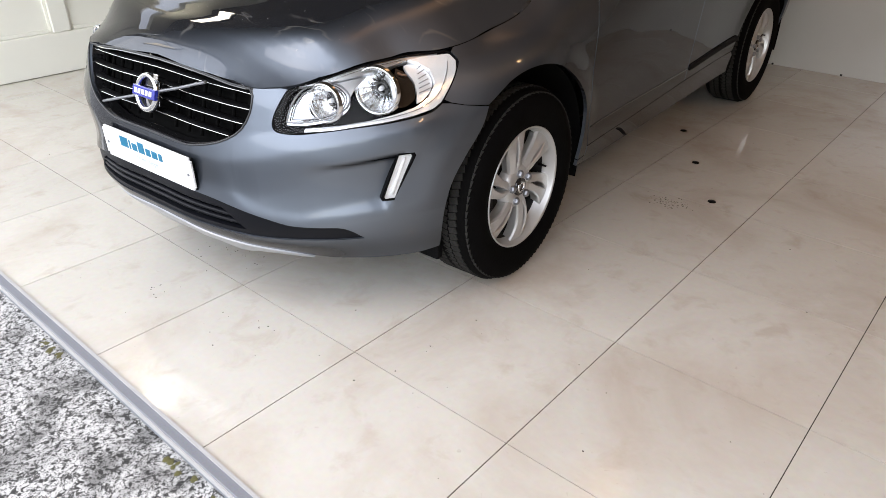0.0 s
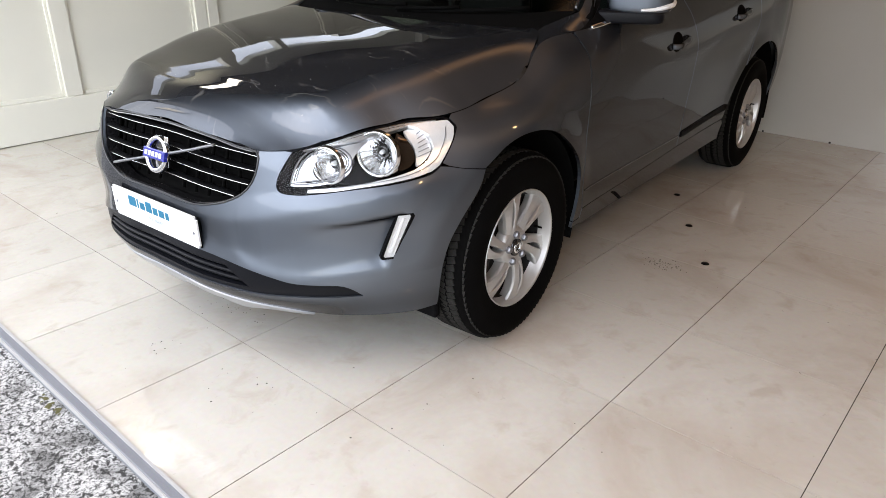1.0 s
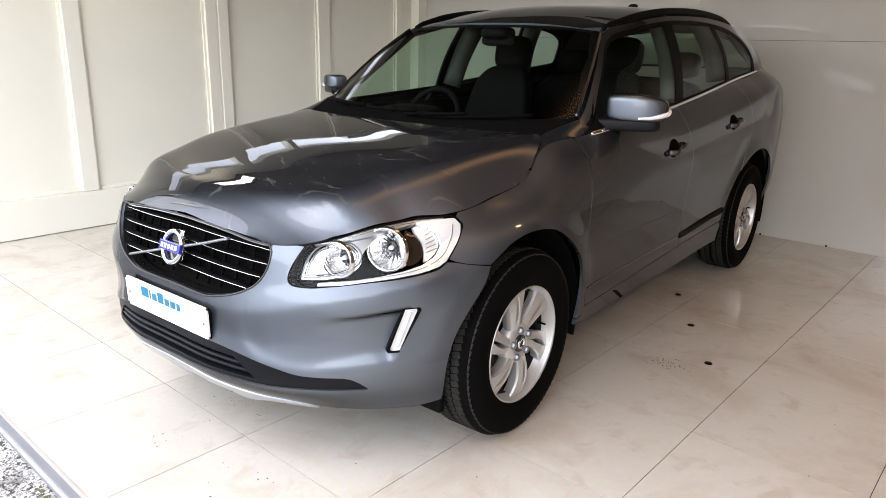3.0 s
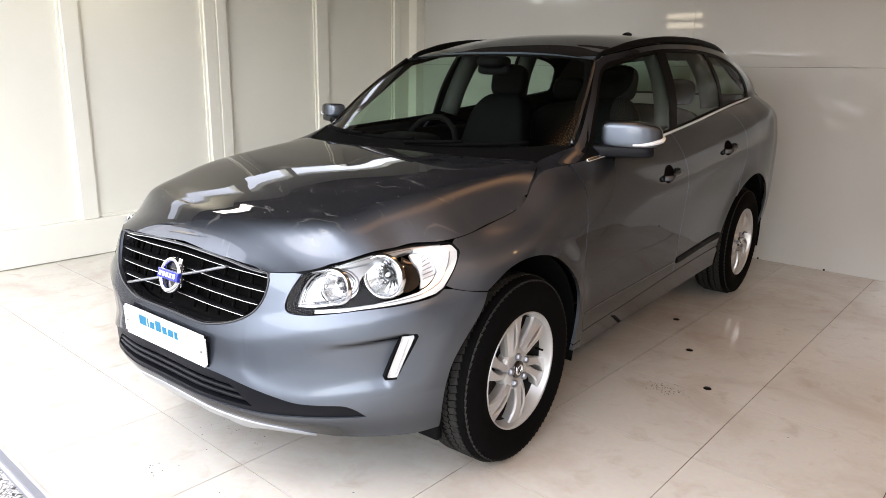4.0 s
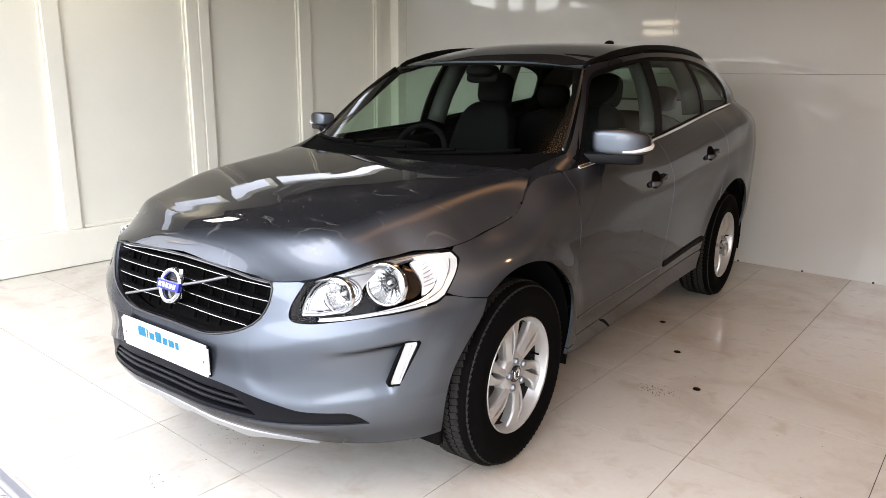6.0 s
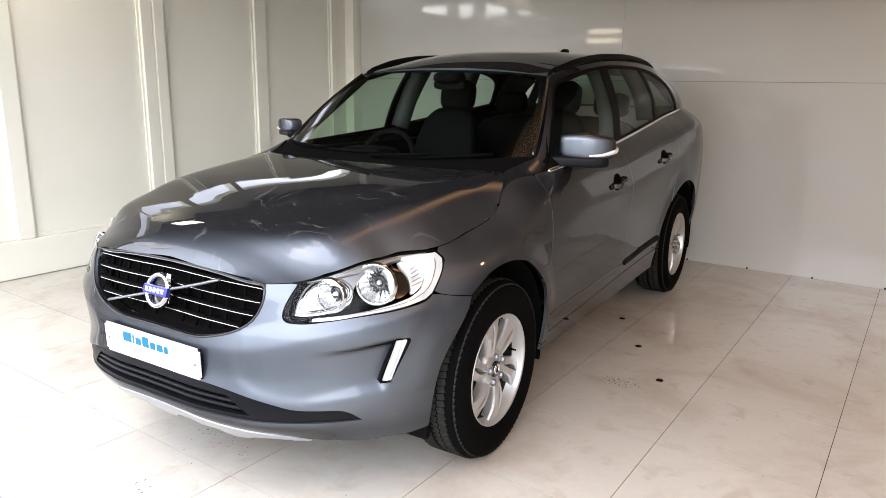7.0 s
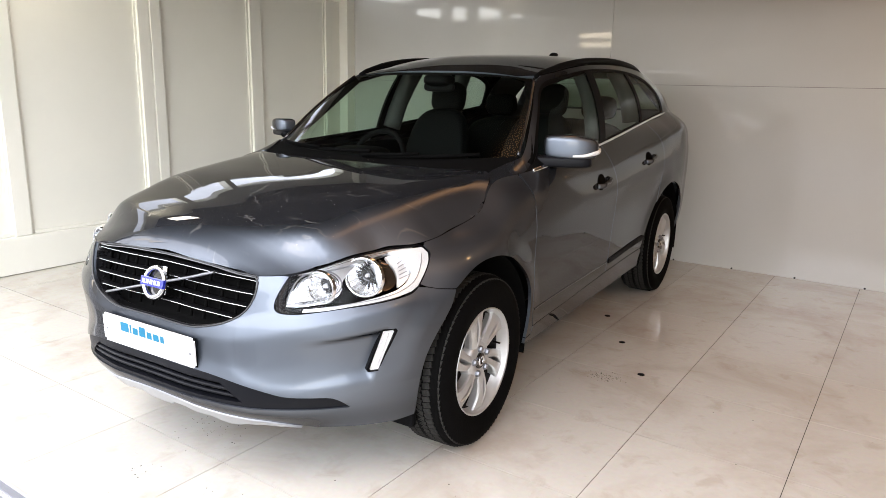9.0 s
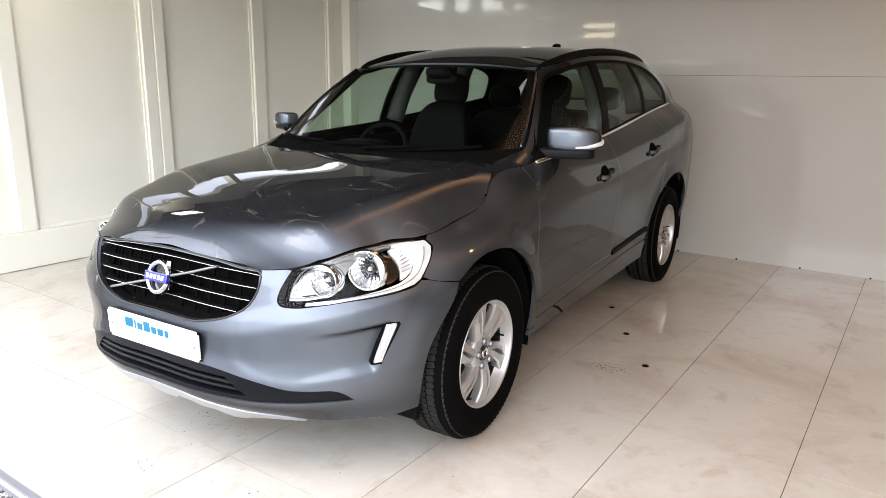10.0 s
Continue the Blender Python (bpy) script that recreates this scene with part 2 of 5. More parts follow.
def tile_material():
    """Polished cream porcelain: slow clouds, rusty stains and dull scuffs that run across the joints; each tile a little different."""
    m = material("polished_cream_tile", (0.595, 0.575, 0.52), 0.13, coat=0.45, spread=0.06, scale=2.2, fine=0.10, fine_scale=45)
    n, l = m.node_tree.nodes, m.node_tree.links
    b = n["Principled BSDF"]
    geo = n.new("ShaderNodeNewGeometry")
    for t in [k for k in n if k.bl_idname == "ShaderNodeTexNoise"]:
        l.new(geo.outputs["Position"], t.inputs["Vector"])
    info = n.new("ShaderNodeObjectInfo")
    hsv = n.new("ShaderNodeHueSaturation")
    mr = n.new("ShaderNodeMapRange")
    mr.inputs["To Min"].default_value, mr.inputs["To Max"].default_value = 0.96, 1.04
    l.new(info.outputs["Random"], mr.inputs["Value"])
    l.new(mr.outputs["Result"], hsv.inputs["Value"])
    l.new(b.inputs["Base Color"].links[0].from_socket, hsv.inputs["Color"])
    prev = hsv.outputs["Color"]
    for scale, lo, hi, weight, tone in ((1.7, 0.48, 0.72, 0.62, (0.43, 0.345, 0.27)), (7.0, 0.56, 0.72, 0.50, (0.45, 0.375, 0.30)), (38.0, 0.66, 0.74, 0.35, (0.36, 0.29, 0.23))):
        t = n.new("ShaderNodeTexNoise")
        t.inputs["Scale"].default_value, t.inputs["Detail"].default_value, t.inputs["Roughness"].default_value, t.inputs["Distortion"].default_value = scale, 6, 0.6, 0.5
        l.new(geo.outputs["Position"], t.inputs["Vector"])
        rg = n.new("ShaderNodeMapRange")
        rg.inputs["From Min"].default_value, rg.inputs["From Max"].default_value, rg.inputs["To Max"].default_value = lo, hi, weight
        l.new(t.outputs["Fac"], rg.inputs["Value"])
        mx = n.new("ShaderNodeMix")
        mx.data_type = "RGBA"
        l.new(rg.outputs["Result"], mx.inputs["Factor"])
        l.new(prev, mx.inputs["A"])
        mx.inputs["B"].default_value = (*tone, 1)
        prev = mx.outputs["Result"]
    l.new(prev, b.inputs["Base Color"])
    dull = n.new("ShaderNodeTexNoise")
    dull.inputs["Scale"].default_value, dull.inputs["Detail"].default_value = 3.5, 5
    l.new(geo.outputs["Position"], dull.inputs["Vector"])
    rr = n.new("ShaderNodeMapRange")
    rr.inputs["From Min"].default_value, rr.inputs["From Max"].default_value = 0.35, 0.7
    rr.inputs["To Min"].default_value, rr.inputs["To Max"].default_value = 0.07, 0.24
    l.new(dull.outputs["Fac"], rr.inputs["Value"])
    l.new(rr.outputs["Result"], b.inputs["Roughness"])
    return m


TILE = tile_material()


def concrete_material():
    """Old pale concrete, pitted and blotched with black lichen."""
    m = material("weathered_concrete", (0.56, 0.56, 0.55), 0.9, spread=0.12, scale=8, bump=0.6, bump_scale=120)
    n, l = m.node_tree.nodes, m.node_tree.links
    b = n["Principled BSDF"]
    co = n.new("ShaderNodeTexCoord")
    prev = b.inputs["Base Color"].links[0].from_socket
    for scale, lo, hi, dark, weight in ((5.0, 0.47, 0.60, 0.07, 0.72), (58.0, 0.50, 0.56, 0.02, 0.95), (170.0, 0.52, 0.57, 0.02, 0.85)):
        t = n.new("ShaderNodeTexNoise")
        t.inputs["Scale"].default_value, t.inputs["Detail"].default_value, t.inputs["Roughness"].default_value, t.inputs["Distortion"].default_value = scale, 8, 0.7, 0.6
        l.new(co.outputs["Object"], t.inputs["Vector"])
        mr = n.new("ShaderNodeMapRange")
        mr.inputs["From Min"].default_value, mr.inputs["From Max"].default_value, mr.inputs["To Max"].default_value = lo, hi, weight
        l.new(t.outputs["Fac"], mr.inputs["Value"])
        mx = n.new("ShaderNodeMix")
        mx.data_type = "RGBA"
        l.new(mr.outputs["Result"], mx.inputs["Factor"])
        l.new(prev, mx.inputs["A"])
        mx.inputs["B"].default_value = (dark, dark, dark * 0.97, 1)
        prev = mx.outputs["Result"]
    l.new(prev, b.inputs["Base Color"])
    return m


CONCRETE = concrete_material()


# ---- mesh helpers ----
def finish(bm, name, mat, smooth=False):
    me = bpy.data.meshes.new(name)
    bm.normal_update()
    bm.to_mesh(me)
    bm.free()
    me.materials.append(mat)
    if smooth:
        me.polygons.foreach_set("use_smooth", [True] * len(me.polygons))
    return me


def part(name, bm, mat, parent, label="", smooth=False, m=None):
    ob = new(name, finish(bm, name, mat, smooth))
    ob.parent = parent
    if m is not None:
        ob.matrix_local = m
    return tagged(ob, label)


def box(bm, x0, x1, y0, y1, z0, z1, bevel=0.0, m=None):
    t = Matrix.Translation(((x0 + x1) / 2, (y0 + y1) / 2, (z0 + z1) / 2)) @ Matrix.Diagonal((x1 - x0, y1 - y0, z1 - z0, 1))
    vs = bmesh.ops.create_cube(bm, size=1.0, matrix=t)["verts"]
    if bevel:
        es = list({e for v in vs for e in v.link_edges})
        r = bmesh.ops.bevel(bm, geom=es, offset=bevel, segments=2, profile=0.5, affect="EDGES")
        vs = list({v for f in r["faces"] for v in f.verts} | {v for v in vs if v.is_valid})
    if m is not None:
        bmesh.ops.transform(bm, matrix=m, verts=vs)
    return vs


def boxed(*a, **k):
    bm = bmesh.new()
    box(bm, *a, **k)
    return bm


def revolve(profile, segments=48, a0=0.0, a1=360.0):
    """A turned solid round the x axis from (x, radius) pairs."""
    bm = bmesh.new()
    full = abs(a1 - a0) >= 359.9
    count = segments if full else segments + 1
    rings = []
    for i in range(count):
        a = radians(a0 + (a1 - a0) * i / segments)
        rings.append([bm.verts.new((x, r * math.cos(a), r * math.sin(a))) for x, r in profile])
    for i in range(segments):
        p, q = rings[i], rings[(i + 1) % count]
        for j in range(len(profile) - 1):
            bm.faces.new((p[j], p[j + 1], q[j + 1], q[j]))
    bmesh.ops.remove_doubles(bm, verts=bm.verts, dist=1e-5)
    bmesh.ops.recalc_face_normals(bm, faces=bm.faces)
    return bm


def tube(points, radius, sides=8, flat=1.0, bm=None, cap=True):
    """A bar swept along points; flat squeezes it upright."""
    bm = bm or bmesh.new()
    pts = [Vector(p) for p in points]
    rings = []
    for i, p in enumerate(pts):
        d = (pts[min(i + 1, len(pts) - 1)] - pts[max(i - 1, 0)]).normalized()
        side = d.cross(Vector((0, 0, 1)))
        side = side.normalized() if side.length > 1e-4 else Vector((1, 0, 0))
        up = side.cross(d)
        r = radius[i] if isinstance(radius, (list, tuple)) else radius
        rings.append([bm.verts.new(p + side * r * math.cos(2 * math.pi * k / sides) + up * r * flat * math.sin(2 * math.pi * k / sides)) for k in range(sides)])
    for p, q in zip(rings, rings[1:]):
        for k in range(sides):
            bm.faces.new((p[k], p[(k + 1) % sides], q[(k + 1) % sides], q[k]))
    if cap:
        bm.faces.new(rings[0][::-1])
        bm.faces.new(rings[-1])
    return bm


def hermite(knots, values, t):
    """Smooth curve through values at knots; values may be one row or a table with a row per knot."""
    k, v, t = np.asarray(knots, float), np.asarray(values, float), np.asarray(t, float)
    flat = v.ndim == 1
    v = v[:, None] if flat else v
    d = np.diff(v, axis=0) / np.diff(k)[:, None]
    m = np.empty_like(v)
    m[0], m[-1] = d[0], d[-1]
    w0, w1 = np.diff(k)[1:, None], np.diff(k)[:-1, None]
    m[1:-1] = (d[:-1] * w0 + d[1:] * w1) / (w0 + w1)
    i = np.clip(np.searchsorted(k, t, side="right") - 1, 0, len(k) - 2)
    h = (k[i + 1] - k[i])
    u = np.clip((t - k[i]) / h, -0.5, 1.5)[:, None]
    h = h[:, None]
    r = v[i] * (2 * u**3 - 3 * u**2 + 1) + m[i] * h * (u**3 - 2 * u**2 + u) + v[i + 1] * (3 * u**2 - 2 * u**3) + m[i + 1] * h * (u**3 - u**2)
    return r[:, 0] if flat else r


def curve(points, n, closed=False):
    """n smooth samples through 2D or 3D points."""
    p = np.asarray(points, float)
    if closed:
        p = np.vstack([p[-2:], p, p[:3]])
    k = np.concatenate([[0], np.cumsum(np.sqrt(np.linalg.norm(np.diff(p, axis=0), axis=1) + 1e-9))])
    if closed:
        return hermite(k, p, np.linspace(k[2], k[-3], n, endpoint=False))
    return hermite(k, p, np.linspace(0, k[-1], n))


def inside(poly, x, y):
    px, py = poly[:, 0], poly[:, 1]
    qx, qy = np.roll(px, -1), np.roll(py, -1)
    hit = ((py[None] > y[:, None]) != (qy[None] > y[:, None])) & (x[:, None] < (qx - px)[None] * (y[:, None] - py[None]) / (qy - py + 1e-12)[None] + px[None])
    return hit.sum(1) % 2 == 1


def resample(poly, step):
    out = []
    p = np.asarray(poly, float)
    for a, b in zip(p, np.roll(p, -1, axis=0)):
        n = max(1, int(math.ceil(np.linalg.norm(b - a) / step)))
        out += [a + (b - a) * i / n for i in range(n)]
    return np.array(out)


def near_edge(poly, x, y, dist):
    a, b = poly, np.roll(poly, -1, axis=0)
    pts = np.stack([x, y], 1)[:, None]
    ab = (b - a)[None]
    t = np.clip(((pts - a[None]) * ab).sum(2) / ((ab**2).sum(2) + 1e-12), 0, 1)
    return (np.linalg.norm(pts - (a[None] + ab * t[..., None]), axis=2)).min(1) < dist


CORE = np.array([0.0, 1.3, 0.6])


def trimmed(name, outline, surf, mat, parent, step=0.035, holes=(), rim=0.014, offset=0.0, label="", core=CORE):
    """A panel cut from a smooth surface along an outline (and holes) in the surface's own two coordinates, with turned-in edges."""
    from mathutils.geometry import delaunay_2d_cdt
    loops = [resample(outline, step)] + [resample(h, step) for h in holes]
    verts = np.vstack(loops)
    edges, start = [], 0
    for lp in loops:
        n = len(lp)
        edges += [(start + i, start + (i + 1) % n) for i in range(n)]
        start += n
    lo, hi = loops[0].min(0), loops[0].max(0)
    gx, gy = np.meshgrid(np.arange(lo[0] + step / 2, hi[0], step), np.arange(lo[1] + step / 2, hi[1], step))
    gx, gy = gx.ravel(), gy.ravel()
    keep = inside(loops[0], gx, gy) & ~near_edge(loops[0], gx, gy, step * 0.45)
    for lp in loops[1:]:
        keep &= ~inside(lp, gx, gy) & ~near_edge(lp, gx, gy, step * 0.45)
    pts = np.vstack([verts, np.stack([gx[keep], gy[keep]], 1)])
    co, _, faces, *_ = delaunay_2d_cdt([Vector(p) for p in pts], edges, [], 0, 1e-6)
    co = np.array([tuple(c) for c in co])
    tri = np.array([f for f in faces if len(f) == 3])
    cen = co[tri].mean(1)
    ok = inside(loops[0], cen[:, 0], cen[:, 1])
    for lp in loops[1:]:
        ok &= ~inside(lp, cen[:, 0], cen[:, 1])
    tri = tri[ok]
    e = 1e-3
    p = surf(co[:, 0], co[:, 1])
    pa, pb = surf(co[:, 0] + e, co[:, 1]) - surf(co[:, 0] - e, co[:, 1]), surf(co[:, 0], co[:, 1] + e) - surf(co[:, 0], co[:, 1] - e)
    nr = np.cross(pa, pb)
    nr /= np.linalg.norm(nr, axis=1)[:, None] + 1e-12
    ref = p - core
    ref[:, 1] *= 0.35
    flip = (nr * ref).sum(1) < 0
    nr[flip] *= -1
    p = p + nr * offset
    fn = np.cross(p[tri[:, 1]] - p[tri[:, 0]], p[tri[:, 2]] - p[tri[:, 0]])
    wrong = (fn * nr[tri].sum(1)).sum(1) < 0
    tri[wrong] = tri[wrong][:, ::-1]
    count = {}
    for a, b, c in tri:
        for q in ((a, b), (b, c), (c, a)):
            count[q] = count.get(q, 0) + 1
    border = [q for q in count if (q[1], q[0]) not in count]
    verts3, norms, tris = [tuple(v) for v in p], [tuple(v) for v in nr], [tuple(map(int, t)) for t in tri]
    if rim:
        for a, b in border:
            i = len(verts3)
            side = np.cross(p[b] - p[a], nr[a])
            side /= np.linalg.norm(side) + 1e-12
            for q in (p[a], p[b], p[b] - nr[b] * rim, p[a] - nr[a] * rim):
                verts3.append(tuple(q))
                norms.append(tuple(side))
            tris.append((i + 1, i, i + 3, i + 2))
    me = bpy.data.meshes.new(name)
    me.from_pydata(verts3, [], tris)
    me.polygons.foreach_set("use_smooth", [True] * len(me.polygons))
    me.update()
    me.normals_split_custom_set_from_vertices(norms)
    me.materials.append(mat)
    ob = new(name, me)
    ob.parent = parent
    return tagged(ob, label)


def flip_x(points):
    return [(-a, b) for a, b in points][::-1]


# ---- the bay ----
FLOOR_V0, BACK_V, LEFT_U, RIGHT_U, TOP = -0.557, 4.57, -4.08, 3.30, 2.95
PITCH, PITCH_U = 0.604, 0.610      # joints along v and along u


def setting(name, bm, mat, label, category, m=ROOM):
    ob = new(name, finish(bm, name, mat))
    ob.matrix_world = m
    return tagged(ob, label, category, kind="structure")


floor_slab = setting("floor", boxed(LEFT_U, RIGHT_U, FLOOR_V0, BACK_V, -0.12, -0.0025), GROUT, "floor of polished cream porcelain tiles with thin dark joints", "floor")
bm = boxed(-60, 60, -60, 60, -0.30, -0.050)
ground = setting("ground", bm, CONCRETE, "old pale concrete yard blotched with black lichen", "ground")
back_wall = setting("wall_back", boxed(LEFT_U - 0.2, RIGHT_U + 0.2, BACK_V + 0.014, BACK_V + 0.2, -0.12, TOP), WALL_JOINT, "back wall clad in large glossy off-white panels", "wall")
left_wall = setting("wall_left", boxed(LEFT_U - 0.15, LEFT_U, FLOOR_V0, BACK_V + 0.014, -0.12, 2.34), WALL_PAINT, "white painted timber side wall with framed panels", "wall")
# Added out of view: blocks light from the right, gives doors dark reflections.
setting("wall_right", boxed(RIGHT_U, RIGHT_U + 0.2, -2.00, BACK_V + 0.014, -0.12, TOP + 0.6), DIM_WALL, "unseen side wall, dark brown to shade the bay's right", "wall")
# Unseen lintel; its height is set to limit sky light in the bay.
setting("lintel", boxed(LEFT_U - 0.15, RIGHT_U, FLOOR_V0 - 0.25, FLOOR_V0 - 0.05, 2.62, TOP), WALL_PAINT, "unseen lintel over the open front, limiting sky light", "beam")
setting("far_wall", boxed(-70, 6, -20.2, -20.0, -0.12, 4.8), FAR_WALL, "plain tan building across the yard", "wall")
# Added out of view: cuts sky light on floor and nose.
setting("canopy", boxed(-14, 12, -1.02, -0.81, TOP + 0.002, TOP + 0.15), CEILING_PAINT, "unseen canopy added to cut the sky light on the front", "canopy")
setting("ceiling", boxed(LEFT_U - 0.2, RIGHT_U + 0.2, -0.808, BACK_V + 0.2, TOP, TOP + 0.15), CEILING_PAINT, "plain unseen ceiling over the bay, dark brown to keep reflections dim", "ceiling")
setting("header_beam", boxed(LEFT_U - 0.15, LEFT_U, FLOOR_V0, BACK_V, 2.62, TOP), WALL_PAINT, "white beam above the high side openings", "beam")

# threshold of aluminium along the open front
bm = boxed(LEFT_U, RIGHT_U, FLOOR_V0 - 0.040, FLOOR_V0, -0.045, 0.004, bevel=0.003)
sill = setting("threshold", bm, ALUMINIUM, "brushed aluminium threshold strip along the tiled edge", "threshold")
bm = boxed(LEFT_U, RIGHT_U, FLOOR_V0 - 0.012, FLOOR_V0 - 0.002, 0.004, 0.007)
part("white_edge", bm, EDGE_WHITE, sill)
bm = boxed(LEFT_U, RIGHT_U, FLOOR_V0 - 0.0455, FLOOR_V0 - 0.0405, -0.016, 0.001)
part("white_edge", bm, EDGE_WHITE, sill)

# side wall: plinth, posts and top rail
bm = boxed(LEFT_U, LEFT_U + 0.045, FLOOR_V0, BACK_V, 0.004, 0.285, bevel=0.006)
setting("baseboard", bm, WALL_PAINT, "deep white painted plinth along the side wall", "baseboard")
for v0, v1, proud in ((-0.30, -0.17, 0.035), (0.85, 0.972, 0.035), (1.978, 2.085, 0.035), (2.090, 2.188, 0.042), (3.158, 3.298, 0.035), (4.20, 4.285, 0.035)):
    p = part("post", boxed(LEFT_U, LEFT_U + proud, v0, v1, 0.287, 2.34, bevel=0.005), WALL_PAINT, left_wall)
    part("bead", boxed(LEFT_U, LEFT_U + 0.012, v0 - 0.022, v0 - 0.001, 0.300, 2.34, bevel=0.003), WALL_PAINT, p)
    part("bead", boxed(LEFT_U, LEFT_U + 0.012, v1 + 0.001, v1 + 0.022, 0.300, 2.34, bevel=0.003), WALL_PAINT, p)
part("corner_post", boxed(LEFT_U, LEFT_U + 0.12, 4.445, BACK_V, 0.287, TOP, bevel=0.005), WALL_PAINT, left_wall)
for v0, v1 in ((-0.14, 0.825), (0.998, 1.953), (2.213, 3.133), (3.323, 4.175)):
    part("lower_bead", boxed(LEFT_U, LEFT_U + 0.014, v0, v1, 0.287, 0.312, bevel=0.003), WALL_PAINT, left_wall)
for v0, v1 in ((FLOOR_V0, -0.30), (0.80, 0.92), (1.76, 1.88), (2.44, 2.52), (4.30, 4.44)):
    part("clerestory_post", boxed(LEFT_U - 0.15, LEFT_U, v0, v1, 2.34, 2.62), WALL_PAINT, left_wall)
part("top_rail", boxed(LEFT_U - 0.10, LEFT_U + 0.035, 3.300, 4.443, 2.342, 2.425, bevel=0.005), WALL_PAINT, left_wall)
part("top_bead", boxed(LEFT_U, LEFT_U + 0.014, 3.322, 4.176, 2.315, 2.340, bevel=0.003), WALL_PAINT, left_wall)


# ---- the car: body surfaces ----
CONTOUR = [(0, -0.905), (0.25, -0.897), (0.45, -0.852), (0.62, -0.755), (0.76, -0.62), (0.85, -0.48), (0.905, -0.30), (0.935, -0.10), (0.945, 0.10), (0.944, 0.3), (0.942, 0.5),
           (0.94, 1.5), (0.94, 2.355), (0.942, 2.8), (0.928, 3.2), (0.862, 3.52), (0.72, 3.67), (0.40, 3.735), (0, 3.75)]
_c = np.array(CONTOUR)
C_S = np.concatenate([[0], np.cumsum(np.linalg.norm(np.diff(_c, axis=0), axis=1))])
LEVELS = np.array([0, 0.15, 0.30, 0.45, 0.60, 0.75, 0.90, 1.0])
# stations follow the contour's points; each row: bottom, top, then the offset from the contour at the eight levels
FRONT_ROWS = [
    (0.25, 0.840, -0.075, -0.010, 0.000, -0.020, -0.030, -0.055, -0.085, -0.110),
    (0.25, 0.834, -0.080, -0.012, 0.000, -0.018, -0.026, -0.048, -0.075, -0.100),
    (0.25, 0.817, -0.095, -0.018, -0.004, -0.012, -0.016, -0.032, -0.055, -0.080),
    (0.25, 0.828, -0.085, -0.020, -0.004, -0.004, -0.002, -0.015, -0.050, -0.090),
    (0.255, 0.870, -0.060, -0.020, -0.003, -0.003, 0.000, -0.018, -0.070, -0.120),
    (0.26, 0.883, -0.050, -0.018, -0.002, -0.002, 0.000, -0.014, -0.080, -0.150),
    (0.25, 0.890, -0.045, -0.016, -0.004, 0.000, 0.000, -0.005, -0.040, -0.115),
    (0.30, 0.915, -0.030, -0.010, 0.000, 0.000, 0.000, 0.000, -0.035, -0.125),
    (0.30, 0.958, -0.030, -0.010, 0.000, 0.000, 0.000, 0.000, -0.030, -0.125),
]
REAR_ROWS = [
    (0.30, 1.055, -0.030, -0.012, -0.006, -0.003, 0.000, -0.006, -0.055, -0.165),
    (0.30, 1.080, -0.040, -0.020, -0.014, -0.006, 0.000, -0.002, -0.040, -0.115),
    (0.30, 1.146, -0.055, -0.034, -0.024, -0.014, -0.004, -0.004, -0.055, -0.122),
    (0.30, 1.232, -0.060, -0.044, -0.034, -0.022, -0.010, -0.006, -0.065, -0.150),
    (0.30, 1.275, -0.045, -0.020, -0.004, 0.000, 0.002, -0.002, -0.048, -0.170),
    (0.32, 1.312, -0.050, -0.020, -0.004, 0.000, 0.004, 0.000, -0.040, -0.165),
    (0.34, 1.320, -0.060, -0.020, -0.004, 0.000, -0.002, -0.018, -0.070, -0.200),
    (0.36, 1.320, -0.070, -0.020, 0.000, 0.000, -0.020, -0.050, -0.120, -0.200),
    (0.36, 1.320, -0.070, -0.020, 0.000, 0.000, -0.020, -0.050, -0.120, -0.200),
    (0.36, 1.320, -0.070, -0.020, 0.000, 0.000, -0.020, -0.050, -0.120, -0.200),
]
_rows = np.array(FRONT_ROWS + REAR_ROWS)


def along(x=None, y=None):
    """Where on the contour a plan coordinate lies (y on the flanks, x across the front)."""
    s = np.linspace(0, 5.6, 2801)
    p = hermite(C_S, _c, s)
    return float(s[np.argmin(np.abs(p[:, 1] - y))]) if y is not None else float(s[:900][np.argmin(np.abs(p[:900, 0] - x))])


RIDGE_S, RIDGE_Z = [0.0, 0.26, 0.40, 0.48, 0.544, 0.624, 0.70, 0.776, 0.852, 0.952, 1.10], [0.588, 0.588, 0.597, 0.611, 0.627, 0.650, 0.665, 0.678, 0.688, 0.704, 0.722]
SHELF_Z = [0.610, 0.622, 0.668, 0.692, 0.698, 0.698, 0.704, 0.711, 0.717, 0.727, 0.745]


def soft_step(x, w):
    return 1 / (1 + np.exp(-np.clip(x / w, -40, 40)))


